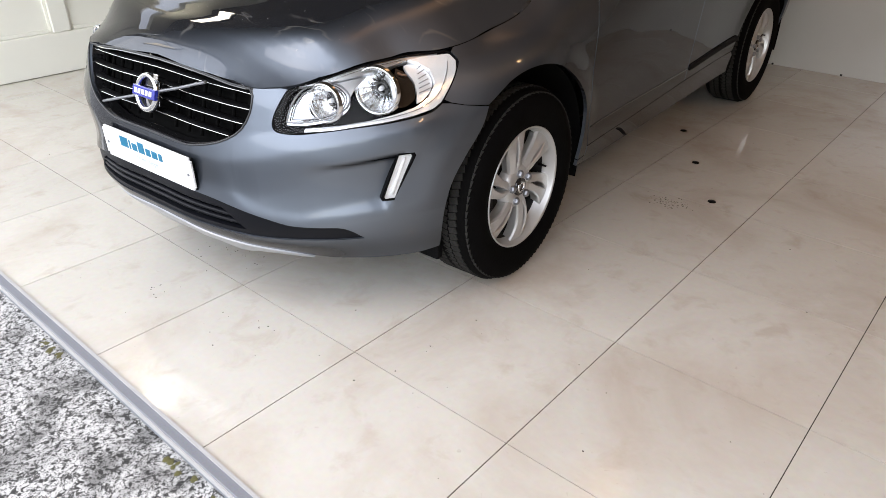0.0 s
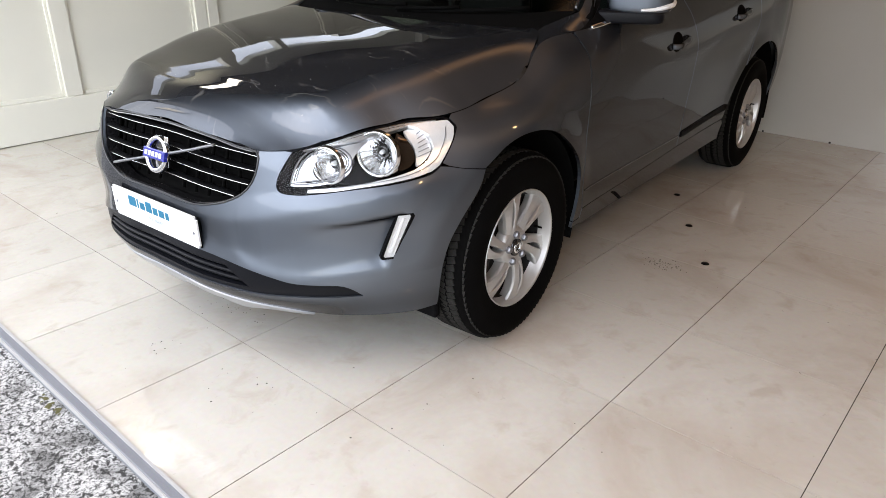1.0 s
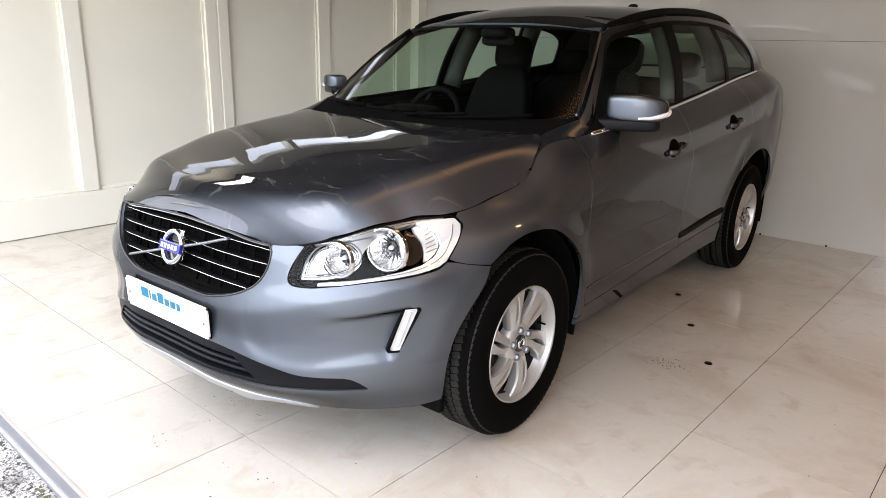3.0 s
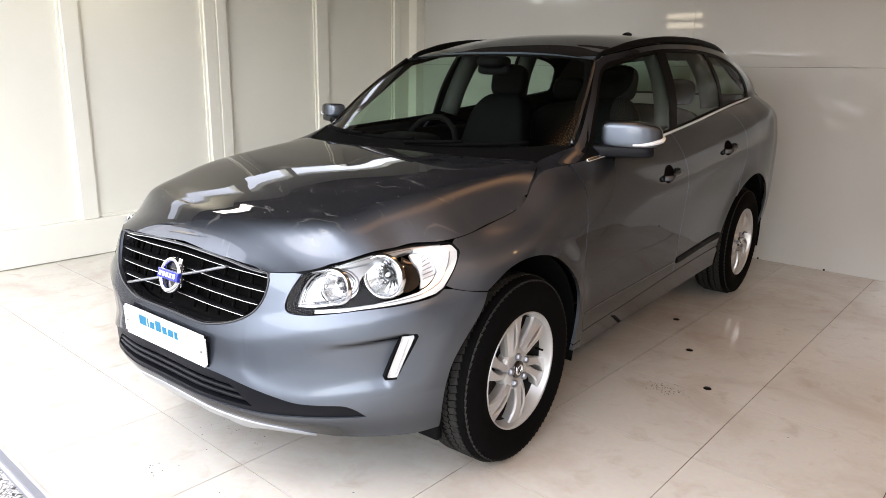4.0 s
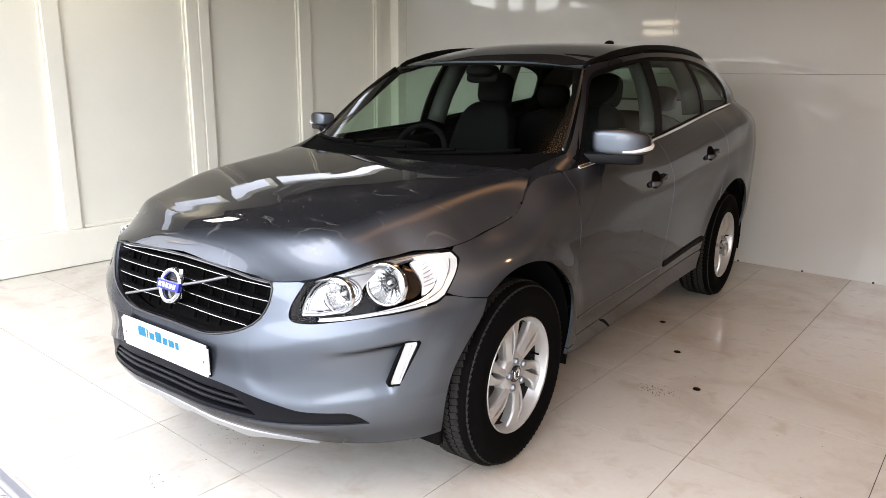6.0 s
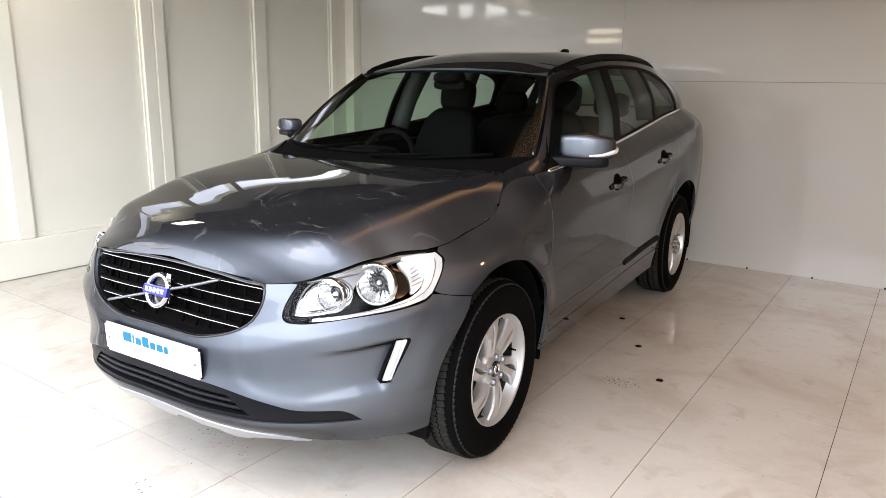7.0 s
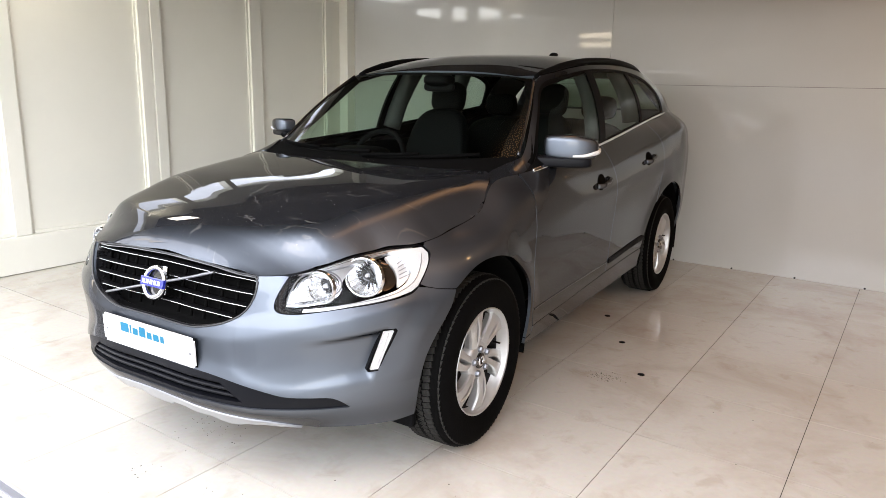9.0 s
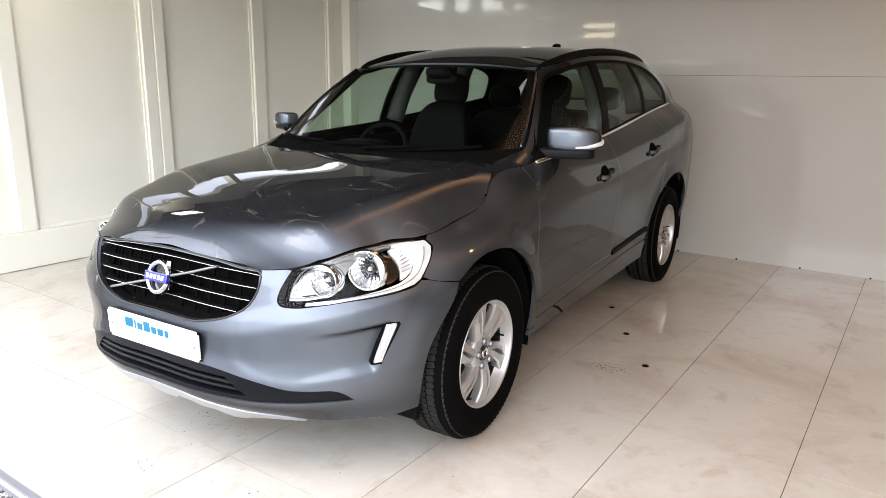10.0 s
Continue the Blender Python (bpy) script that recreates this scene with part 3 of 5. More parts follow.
def nose_relief(a, z):
    """The bumper's crest under grille and lamps, and the scooped facet that runs into the daytime lamp."""
    ridge, shelf = np.interp(a, RIDGE_S, RIDGE_Z), np.interp(a, RIDGE_S, SHELF_Z)
    run = np.clip((a - 0.22) / 0.2, 0, 1) * np.clip((1.12 - a) / 0.14, 0, 1)
    up, down = (shelf - z) / np.maximum(shelf - ridge, 0.012), 1 - (ridge - z) / 0.13
    low = -0.10 * np.logaddexp(-up / 0.10, -down / 0.10)
    crest = 0.010 * run * 0.06 * np.logaddexp(0, low / 0.06)
    top = np.interp(a, [0.40, 0.55, 0.696, 0.776, 0.872, 0.98], [0.590, 0.596, 0.600, 0.606, 0.617, 0.626])
    foot = np.interp(a, [0.40, 0.46, 0.54, 0.62, 0.70, 0.80, 0.92, 1.0], [0.490, 0.462, 0.438, 0.432, 0.444, 0.458, 0.468, 0.476])
    edge = 0.016 - 0.0105 * np.clip((a - 0.62) / 0.12, 0, 1)
    left, right = 0.400 + 0.9 * np.clip(0.50 - z, 0, 0.06), np.interp(z, [0.49, 0.63], [0.893, 0.955])
    deep = 0.006 + 0.015 * np.clip((a - 0.50) / 0.40, 0, 1)
    scoop = deep * soft_step(top - z, edge) * soft_step(z - foot, 0.010) * soft_step(a - left, 0.014) * soft_step(right - a, 0.005)
    web = np.clip((a - 0.42) / 0.06, 0, 1) * np.clip((0.70 - a) / 0.12, 0, 1)      # the upright web between grille and lamp
    return crest - scoop + 0.20 * web * 0.012 * np.logaddexp(0, (z - 0.745) / 0.012)


def arch_flare(a, z):
    """Rounded flares round the wheel openings."""
    o = np.zeros_like(a)
    for mid, out in ((1.490, 0.011), (4.265, 0.008)):
        r = np.hypot(a - mid, z - 0.355)
        t = np.clip((r - 0.455) / 0.105, 0, 1)
        o += out * (1 - t * t * (3 - 2 * t)) * np.clip((z - 0.42) / 0.2, 0, 1) * (r < 0.7)
    return o


def flank(s, z, relief=True):
    """The painted body below hood and belt: s along the contour from the middle of the front (negative on the other side), z the height."""
    s, z = np.asarray(s, float), np.asarray(z, float)
    a = np.abs(s)
    p = hermite(C_S, _c, a)
    d = hermite(C_S, _c, a + 1e-3) - hermite(C_S, _c, a - 1e-3)
    d[a < 2e-3] = (1, 0)
    d /= np.linalg.norm(d, axis=1)[:, None]
    r = hermite(C_S, _rows, a)
    f = (z - r[:, 0]) / (r[:, 1] - r[:, 0])
    i = np.clip(np.searchsorted(LEVELS, f, side="right") - 1, 0, 6)
    off = r[:, 2:]
    dd = np.diff(off, axis=1) / np.diff(LEVELS)[None]
    m = np.concatenate([dd[:, :1], (dd[:, :-1] + dd[:, 1:]) / 2, dd[:, -1:]], axis=1)
    n = np.arange(len(a))
    h = LEVELS[i + 1] - LEVELS[i]
    u = np.clip((f - LEVELS[i]) / h, -0.3, 1.3)
    o = off[n, i] * (2 * u**3 - 3 * u**2 + 1) + m[n, i] * h * (u**3 - 2 * u**2 + u) + off[n, i + 1] * (3 * u**2 - 2 * u**3) + m[n, i + 1] * h * (u**3 - u**2)
    o = o + (nose_relief(a, z) if relief else 0.0) + arch_flare(a, z)
    x, y = p[:, 0] + d[:, 1] * o, p[:, 1] - d[:, 0] * o
    return np.stack([x * np.where(s < 0, -1, 1), y, z], 1)


def top_of(s):
    return hermite(C_S, _rows[:, 1], np.abs(np.atleast_1d(s)))


def bottom_of(s):
    return hermite(C_S, _rows[:, 0], np.abs(np.atleast_1d(s)))


HOOD_Y = [-0.83, -0.797, -0.781, -0.755, -0.712, -0.61, -0.45, -0.25, 0.0, 0.2, 0.38, 0.6]
HOOD_MID = [0.772, 0.839, 0.867, 0.895, 0.924, 0.964, 1.004, 1.044, 1.075, 1.095, 1.110, 1.125]
# the hood's edge follows the top of wings and nose
_es = np.array([0.48, 0.56, 0.64, 0.74, 0.85, 1.0, 1.1, 1.2, 1.32, 1.46, 1.6, 1.72, 1.80])
_edge = np.vstack([[(0.49, -0.90, 0.785)], flank(_es, top_of(_es)), [(0.742, 0.345, 1.077), (0.722, 0.41, 1.100), (0.69, 0.62, 1.13)]])


CREASE_Y, CREASE_X = [-0.90, -0.70, -0.53, -0.34, -0.12, 0.10, 0.29, 0.45], [0.50, 0.56, 0.600, 0.640, 0.668, 0.688, 0.700, 0.71]


def hood_surface(x, y):
    """A nearly flat crown that breaks along a soft shoulder into sloping sides."""
    x, y = np.abs(np.asarray(x, float)), np.asarray(y, float)
    mid, ex, ez = hermite(HOOD_Y, HOOD_MID, y), hermite(_edge[:, 1], _edge[:, 0], y), hermite(_edge[:, 1], _edge[:, 2], y)
    nose = np.clip((-0.58 - y) / 0.18, 0, 1)
    nose = nose * nose * (3 - 2 * nose)
    xc, w = np.minimum(hermite(CREASE_Y, CREASE_X, y), ex - 0.05) * (1 - 0.42 * nose), 0.030 + 0.050 * nose
    crown = 0.022
    soft = w * np.logaddexp(0, (x - xc) / w)
    full = w * np.logaddexp(0, (ex - xc) / w)
    return mid - crown * (x / ex)**2 - (mid - crown - ez) * soft / full


def hood_xyz(x, y):
    return np.stack([np.asarray(x, float), np.asarray(y, float), hood_surface(x, y)], 1)


ROOF_Y = [0.90, 1.06, 1.25, 1.5, 1.75, 2.05, 2.4, 2.9, 3.3, 3.45]
ROOF_MID = [1.50, 1.542, 1.591, 1.640, 1.664, 1.675, 1.677, 1.655, 1.610, 1.585]
RAIL_Y = [0.40, 0.62, 0.85, 1.07, 1.28, 1.6, 2.0, 2.6, 3.0, 3.35, 3.5]
RAIL_X = [0.78, 0.762, 0.692, 0.610, 0.625, 0.645, 0.648, 0.634, 0.607, 0.572, 0.555]
RAIL_Z = [1.075, 1.150, 1.330, 1.500, 1.545, 1.588, 1.610, 1.606, 1.580, 1.530, 1.50]


def roof_surface(x, y):
    x, y = np.asarray(x, float), np.asarray(y, float)
    mid, ex, ez = hermite(ROOF_Y, ROOF_MID, y), hermite(RAIL_Y, RAIL_X, y), hermite(RAIL_Y, RAIL_Z, y)
    return np.stack([x, y, mid - (mid - ez) * (np.abs(x) / ex)**2.6], 1)


BELT_Y = [0.40, 0.5, 0.68, 1.1, 1.5, 1.95, 2.355, 2.7, 3.0, 3.2, 3.4, 3.5]
_belt = np.array([flank([along(y=v)], top_of(along(y=v)))[0] for v in BELT_Y])
BELT_Y, BELT_X, BELT_Z = _belt[:, 1], _belt[:, 0], _belt[:, 2]


def cabin_side(sign):
    def surf(y, t):
        y, t = np.asarray(y, float), np.asarray(t, float)
        bx, bz = hermite(BELT_Y, BELT_X, y), hermite(BELT_Y, BELT_Z, y)
        rx, rz = hermite(RAIL_Y, RAIL_X, y), hermite(RAIL_Y, RAIL_Z, y)
        bow = 0.030 * np.sin(np.pi * np.clip(t, 0, 1)) * np.clip((y - 0.5) / 0.8, 0, 1)
        return np.stack([sign * (bx + (rx - bx) * t + bow), y, bz + (rz - bz) * t], 1)
    return surf


def windscreen_surface(a, t):
    """a across from -1 to 1, t up from the cowl to the roof."""
    a, t = np.asarray(a, float), np.asarray(t, float)
    bx, by, bz = 0.752 * a, 0.36 + 0.240 * np.abs(a)**3.0, 1.098 + 0.035 * a**2
    tx, ty, tz = 0.598 * a, 1.050 + 0.018 * np.abs(a)**3.0, 1.537 - 0.032 * np.abs(a)**3.0
    bow = 0.014 * np.sin(np.pi * np.clip(t, 0, 1))
    return np.stack([bx + (tx - bx) * t + 0.012 * a * np.sin(np.pi * np.clip(t, 0, 1)), by + (ty - by) * t - bow * 0.45, bz + (tz - bz) * t + bow * 0.8], 1)


# ---- the car: panels ----
car = tagged(new("car"), "grey-blue metallic five-door estate car parked on the tiles", "car")
HUB_Z, REAR_Y = 0.355, 2.774
S_HUB, S_REAR = along(y=0.0), along(y=REAR_Y)
S_MID, S_TAIL = along(y=1.54), along(y=2.42)


def arch(sc, r, a0, a1, n=28):
    return [(sc + r * math.cos(radians(a)), HUB_Z + r * math.sin(radians(a))) for a in np.linspace(a0, a1, n)]


def top_line(s0, s1, drop=0.0, n=24):
    s = np.linspace(s0, s1, n)
    return list(zip(s, top_of(s) - drop))


R_ARCH, REAR_R = 0.432, 0.466
GRILLE = [(0.0, 0.613), (0.12, 0.612), (0.224, 0.614), (0.314, 0.632), (0.384, 0.656), (0.446, 0.692), (0.478, 0.733), (0.492, 0.774), (0.496, 0.806)]
LAMP_LOW = [(0.606, 0.815), (0.582, 0.780), (0.562, 0.742), (0.558, 0.717), (0.568, 0.702), (0.62, 0.696), (0.708, 0.703), (0.80, 0.712), (0.908, 0.720), (0.992, 0.729), (1.06, 0.740), (1.092, 0.756)]
LAMP_TIP = [(1.092, 0.756), (1.126, 0.788), (1.176, 0.838), (1.197, 0.860), (1.190, 0.880)]
TRIM_TOP = [(0.0, 0.472), (0.25, 0.468), (0.34, 0.460), (0.428, 0.444), (0.512, 0.424), (0.588, 0.405), (0.668, 0.400), (0.748, 0.396), (0.784, 0.379), (0.816, 0.353)]
TRIM_LOW = [(0.816, 0.351), (0.74, 0.351), (0.584, 0.352), (0.472, 0.352), (0.332, 0.357), (0.12, 0.360), (0.0, 0.360)]
DRL = [(0.932, 0.630), (0.980, 0.630), (0.986, 0.620), (0.914, 0.482), (0.878, 0.482), (0.872, 0.490)]
BUMPER_ARCH = [(1.252, 0.724), (1.228, 0.668), (1.156, 0.576), (1.105, 0.484), (1.088, 0.372), (1.098, 0.270), (1.098, 0.256)]
WING_ARCH = [(1.252, 0.728), (1.368, 0.786), (1.48, 0.804), (1.612, 0.786), (1.728, 0.728), (1.832, 0.645), (1.892, 0.556), (1.910, 0.490), (1.918, 0.404), (1.920, 0.330)]
DOOR_EDGE = [(1.984, 0.372), (1.948, 0.46), (1.920, 0.62), (1.914, 0.76), (1.917, 0.85), (1.932, 0.936), (1.954, 1.0), (1.964, 1.055)]
OPENING = [(-0.436, 0.372), (-0.37, 0.424), (-0.345, 0.440), (0, 0.452), (0.345, 0.440), (0.37, 0.424), (0.436, 0.372), (0.30, 0.374), (0, 0.378), (-0.30, 0.374)]


def smooth_line(points, n):
    return [tuple(p) for p in curve(points, n)]


# front bumper: one skin round the nose with the openings left out
right = smooth_line(GRILLE, 34)
right += [(0.496, float(top_of(0.496)[0]) - 0.0025), (0.54, float(top_of(0.54)[0]) - 0.0025), (0.585, float(top_of(0.585)[0]) - 0.003)] + smooth_line(LAMP_LOW, 40)
right += [(1.12, 0.752), (1.164, 0.741)] + smooth_line(BUMPER_ARCH, 24)
right += [(1.0, 0.250), (0.82, 0.256), (0.70, 0.257), (0.66, 0.262), (0.60, 0.270), (0.56, 0.272), (0.45, 0.276), (0.35, 0.262), (0.29, 0.276), (0.24, 0.290), (0.19, 0.302), (0.0, 0.302)]
outline = right + flip_x(right)[1:-1]
trim_half = smooth_line(TRIM_TOP, 30) + smooth_line(TRIM_LOW, 30)
trim_full = trim_half + flip_x(trim_half)[1:-1]
trimmed("front_bumper", outline, flank, PAINT, car, 0.0095, holes=[trim_full, DRL, flip_x(DRL)], label="painted front bumper with openings")
bumper_trim = trimmed("bumper_trim", trim_full, flank, TRIM_PLASTIC, car, 0.03, holes=[OPENING], offset=-0.006, rim=0.03, label="black plastic lower grille surround")
skid_half = [(0.0, 0.340), (0.16, 0.333), (0.30, 0.312), (0.42, 0.296), (0.52, 0.286), (0.58, 0.275), (0.62, 0.266), (0.64, 0.2605), (0.61, 0.2585), (0.56, 0.261), (0.50, 0.264), (0.41, 0.257), (0.37, 0.245), (0.325, 0.243), (0.29, 0.256), (0.265, 0.276), (0.185, 0.279), (0.160, 0.296), (0.085, 0.298), (0.060, 0.273), (0.0, 0.271)]
skid_full = skid_half + flip_x(skid_half)[1:-1]
trimmed("skid_plate", skid_full, flank, SKID_SILVER, car, 0.02, offset=0.005, rim=0.012, label="silver skid plate with a notched edge under the nose")

ss = np.linspace(0, along(y=0.165), 70)
lip = flank(ss, top_of(ss))
hood_side = [(max(0.0, x - 0.0012 * min(1, k / 20)), y + 0.002 * (1 - k / 70)) for k, (x, y, z) in enumerate(lip)] + smooth_line([(0.785, 0.215), (0.772, 0.258), (0.750, 0.312), (0.728, 0.350), (0.700, 0.370)], 9)
loop = hood_side + smooth_line([(0.66, 0.358), (0.572, 0.312), (0.436, 0.270), (0.20, 0.240), (0, 0.232)], 18)
hood = trimmed("hood", loop + flip_x(loop)[1:-1], hood_xyz, HOOD_PAINT, car, 0.022, rim=0.014, offset=-0.0014, label="domed hood with water marks and dust")

for side in (1, -1):
    mir = (lambda q: q) if side > 0 else flip_x
    wing = smooth_line(WING_ARCH, 40)[::-1] + [(1.164, 0.7430), (1.122, 0.7545)] + smooth_line(LAMP_TIP, 14)[1:]
    door_edge = smooth_line(DOOR_EDGE, 26)
    wing += top_line(1.205, 1.955, 0.0012, 34) + [(a - 0.003, b) for a, b in door_edge[::-1]] + [(1.984, 0.330)]
    trimmed("front_wing", mir(wing), flank, PAINT, car, 0.025)
    front_door = [(a + 0.003, b) for a, b in door_edge] + top_line(1.972, S_MID - 0.003, 0.0, 24) + [(S_MID - 0.003, 0.405), (2.4, 0.376)]
    trimmed("front_door", mir(front_door), flank, PAINT, car, 0.035)
    rear_r = REAR_R + 0.012
    rear_door = [(S_MID + 0.003, 0.405), (S_MID + 0.003, float(top_of(S_MID)[0]))] + top_line(S_MID + 0.02, S_TAIL + 0.10, 0.0, 16) + [(S_TAIL + 0.13, 1.10), (S_TAIL + 0.12, 0.95)]
    rear_door += arch(S_REAR, rear_r, 131, 172, 14) + [(S_REAR - rear_r - 0.01, 0.410)]
    trimmed("rear_door", mir(rear_door), flank, PAINT, car, 0.035)
    quarter = arch(S_REAR, REAR_R, 130.5, -8, 36) + [(along(y=3.4), 0.36), (5.05, 0.38), (5.05, 1.315)] + top_line(5.0, S_TAIL + 0.106, 0.0, 20) + [(S_TAIL + 0.136, 1.10), (S_TAIL + 0.126, 0.95)]
    trimmed("quarter_panel", mir(quarter), flank, PAINT, car, 0.035)
    sill_loop = [(1.922, 0.300), (1.922, 0.325), (1.988, 0.326), (1.990, 0.368), (2.4, 0.372), (S_MID, 0.400), (S_REAR - rear_r - 0.01, 0.405), (S_REAR - R_ARCH - 0.002, 0.36), (S_REAR - R_ARCH, 0.285), (2.6, 0.278), (2.1, 0.283)]
    trimmed("sill", mir(sill_loop), flank, PAINT, car, 0.04)
    mould = [(S_MID + 0.02, 0.452), (S_MID + 0.02, 0.478), (S_REAR - rear_r - 0.005, 0.500), (S_REAR - rear_r - 0.012, 0.468)]
    trimmed("moulding", mir(mould), flank, BLACK_PLASTIC, car, 0.06, offset=0.008)
    # thin black bar in place of the shade along the door's fold
    ss = np.linspace(1.97, S_MID - 0.01, 20)
    pts = flank(side * ss, 0.458 + 0.006 * (ss - 1.97)) + np.array([side * 0.0005, 0, 0])
    part("crease_shade_bar", tube(pts, 0.0028, 6), GLOSS_BLACK, car)
    # wing top and cowl corner between hood, door and pillar
    tt = np.linspace(0, 1, 9)
    outer = flank(np.linspace(along(y=0.08), 2.03, 17), top_of(np.linspace(along(y=0.08), 2.03, 17)) - 0.001)
    under = flank([along(y=0.165)], top_of(along(y=0.165)))[0] + np.array([-0.010, 0.0, -0.012])
    rim_xy = [(0.776, 0.211), (0.762, 0.252), (0.741, 0.304), (0.720, 0.342)]
    inner = curve([tuple(outer[0] + np.array([-0.006, 0.0, -0.012])), tuple(under)] + [(a, b, float(hood_surface([a], [b])[0]) - 0.013) for a, b in rim_xy] + [(0.708, 0.395, 1.086), (0.720, 0.46, 1.102), (0.745, 0.53, 1.122), (0.768, 0.585, 1.138)], 17)

    def corner(a, t, outer=outer, inner=inner, sign=side):
        k = np.linspace(0, 1, 17)
        o, q = hermite(k, outer, a), hermite(k, inner, a)
        p = o + (q - o) * np.asarray(t)[:, None]
        p[:, 2] += 0.005 * np.sin(np.pi * np.asarray(t)) * np.clip((a - 0.5) / 0.3, 0, 1)
        p[:, 0] *= sign
        return p

    trimmed("wing_top", [(0, 0), (0, 1), (1, 1), (1, 0)], corner, PAINT, car, 0.08, rim=0.012, core=np.array([0, 0.4, 0.5]))
    # black liners inside the wheel openings; the near-black also holds their deep shade
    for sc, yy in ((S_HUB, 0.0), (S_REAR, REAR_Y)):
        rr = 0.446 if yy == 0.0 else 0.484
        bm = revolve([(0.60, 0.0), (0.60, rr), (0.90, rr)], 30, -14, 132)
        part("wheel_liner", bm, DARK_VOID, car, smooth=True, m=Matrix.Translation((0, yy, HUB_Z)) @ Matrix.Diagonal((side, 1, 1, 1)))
    # cabin side: pillars and glass
    surf = cabin_side(side)
    glass_f = [tuple(p) for p in curve([(0.60, 0.04), (0.62, 0.20), (0.80, 0.74), (1.00, 0.86), (1.20, 0.885), (1.45, 0.905), (1.63, 0.91)], 26)] + [(1.555, 0.04)]
    glass_r = [(1.655, 0.04), (1.735, 0.91)] + [tuple(p) for p in curve([(1.80, 0.912), (2.1, 0.90), (2.345, 0.885)], 8)] + [(2.400, 0.45), (2.420, 0.04)]
    glass_q = [(2.475, 0.04), (2.455, 0.45), (2.410, 0.875)] + [tuple(p) for p in curve([(2.45, 0.87), (2.65, 0.83), (2.80, 0.76), (2.93, 0.62), (2.985, 0.35), (2.99, 0.10)], 16)] + [(2.97, 0.04)]
    dlo = [tuple(p) for p in curve([(0.545, 0.0), (0.56, 0.30), (0.76, 0.80), (0.97, 0.905), (1.20, 0.93), (1.6, 0.945), (2.1, 0.935), (2.45, 0.91), (2.70, 0.87), (2.88, 0.78), (2.99, 0.62), (3.035, 0.30), (3.03, 0.0)], 60)]
    body_side = [(0.42, 0.0), (0.42, 1.0)] + [(float(v), 1.0) for v in np.linspace(0.5, 3.42, 40)] + [(3.42, 0.0)] + dlo[::-1]
    trimmed("roof_side", body_side, surf, PAINT, car, 0.035, core=np.array([0, 1.3, 1.0]))
    trimmed("window_surround", dlo, surf, BLACK_PLASTIC, car, 0.04, holes=[glass_f, glass_r, glass_q], offset=-0.003, core=np.array([0, 1.3, 1.0]))
    for loop, nm in ((glass_f, "door_window"), (glass_r, "door_window"), (glass_q, "quarter_window")):
        g = trimmed(nm, loop, surf, PRIVACY, car, 0.06, rim=0.0, offset=-0.006, core=np.array([0, 1.3, 1.0]))
        g.visible_shadow = False
    ys = np.linspace(0.56, 3.03, 26)
    pts = surf(ys, np.full(26, 0.004)) + np.array([side * 0.006, 0, 0])
    part("belt_strip", tube(pts, 0.009, 6, 1.1), CHROME, car, smooth=True)
    # roof rail
    ys = np.linspace(1.10, 2.96, 30)
    rx, rz = hermite(RAIL_Y, RAIL_X, ys) - 0.02, hermite(RAIL_Y, RAIL_Z, ys)
    lift = 0.002 + 0.022 * np.clip(np.sin(np.pi * np.clip((ys - 1.10) / 1.86, 0, 1)), 0, 1)**0.5
    part("roof_rail", tube(np.stack([side * rx, ys, rz + lift], 1), [0.009 + 0.007 * min(1, i / 4, (29 - i) / 4) for i in range(30)], 10, 1.25), BLACK_PLASTIC, car, "black roof rail", smooth=True)

# windscreen, roof and rear
for side in (1, -1):
    tt = np.linspace(0.02, 0.985, 18)
    part("windscreen_moulding", tube(windscreen_surface(np.full(18, side * 0.992), tt) + np.array([side * 0.002, 0.0, 0.004]), 0.0075, 8), GLOSS_BLACK, car, smooth=True)
edge_in = [tuple(p) for p in curve([(-0.93, 0.06), (-0.945, 0.5), (-0.945, 0.90), (-0.90, 0.955), (-0.5, 0.962), (0, 0.965), (0.5, 0.962), (0.90, 0.955), (0.945, 0.90), (0.945, 0.5), (0.93, 0.06), (0.5, 0.07), (0, 0.075), (-0.5, 0.07)], 90, closed=True)]
ws = trimmed("windscreen", [(-1, 0.01), (-1, 0.995), (1, 0.995), (1, 0.01)], windscreen_surface, GLASS, car, 0.03, rim=0.0, label="raked windscreen of faintly green glass")
ws.visible_shadow = False
trimmed("windscreen_frit", [(-1, 0.01), (-1, 0.995), (1, 0.995), (1, 0.01)], windscreen_surface, BLACK_PLASTIC, ws, 0.05, holes=[edge_in], rim=0.0, offset=-0.006)
roof_loop = [(float(hermite(RAIL_Y, RAIL_X, [v])[0]), float(v)) for v in np.linspace(1.068, 3.42, 40)] + [(0, 3.42)]
front_edge = [(0, 1.055), (0.20, 1.056), (0.40, 1.061), (0.50, 1.064)]
loop = front_edge + roof_loop[1:]
trimmed("roof", loop + flip_x(loop)[1:-1], roof_surface, PAINT, car, 0.04, core=np.array([0, 1.3, 1.0]))


def tail_surface(a, t):
    a, t = np.asarray(a, float), np.asarray(t, float)
    return np.stack([a * (0.70 - 0.18 * t), 3.60 - 0.06 * np.abs(a)**3 - 0.17 * t, 1.30 + 0.30 * t - 0.08 * t * np.abs(a)**2.5], 1)


back_light = [(-0.88, 0.03), (-0.85, 0.86), (0.85, 0.86), (0.88, 0.03)]
trimmed("tailgate", [(-1, 0), (-1, 1), (1, 1), (1, 0)], tail_surface, PAINT, car, 0.06, holes=[back_light], core=np.array([0, 1.3, 1.0]))
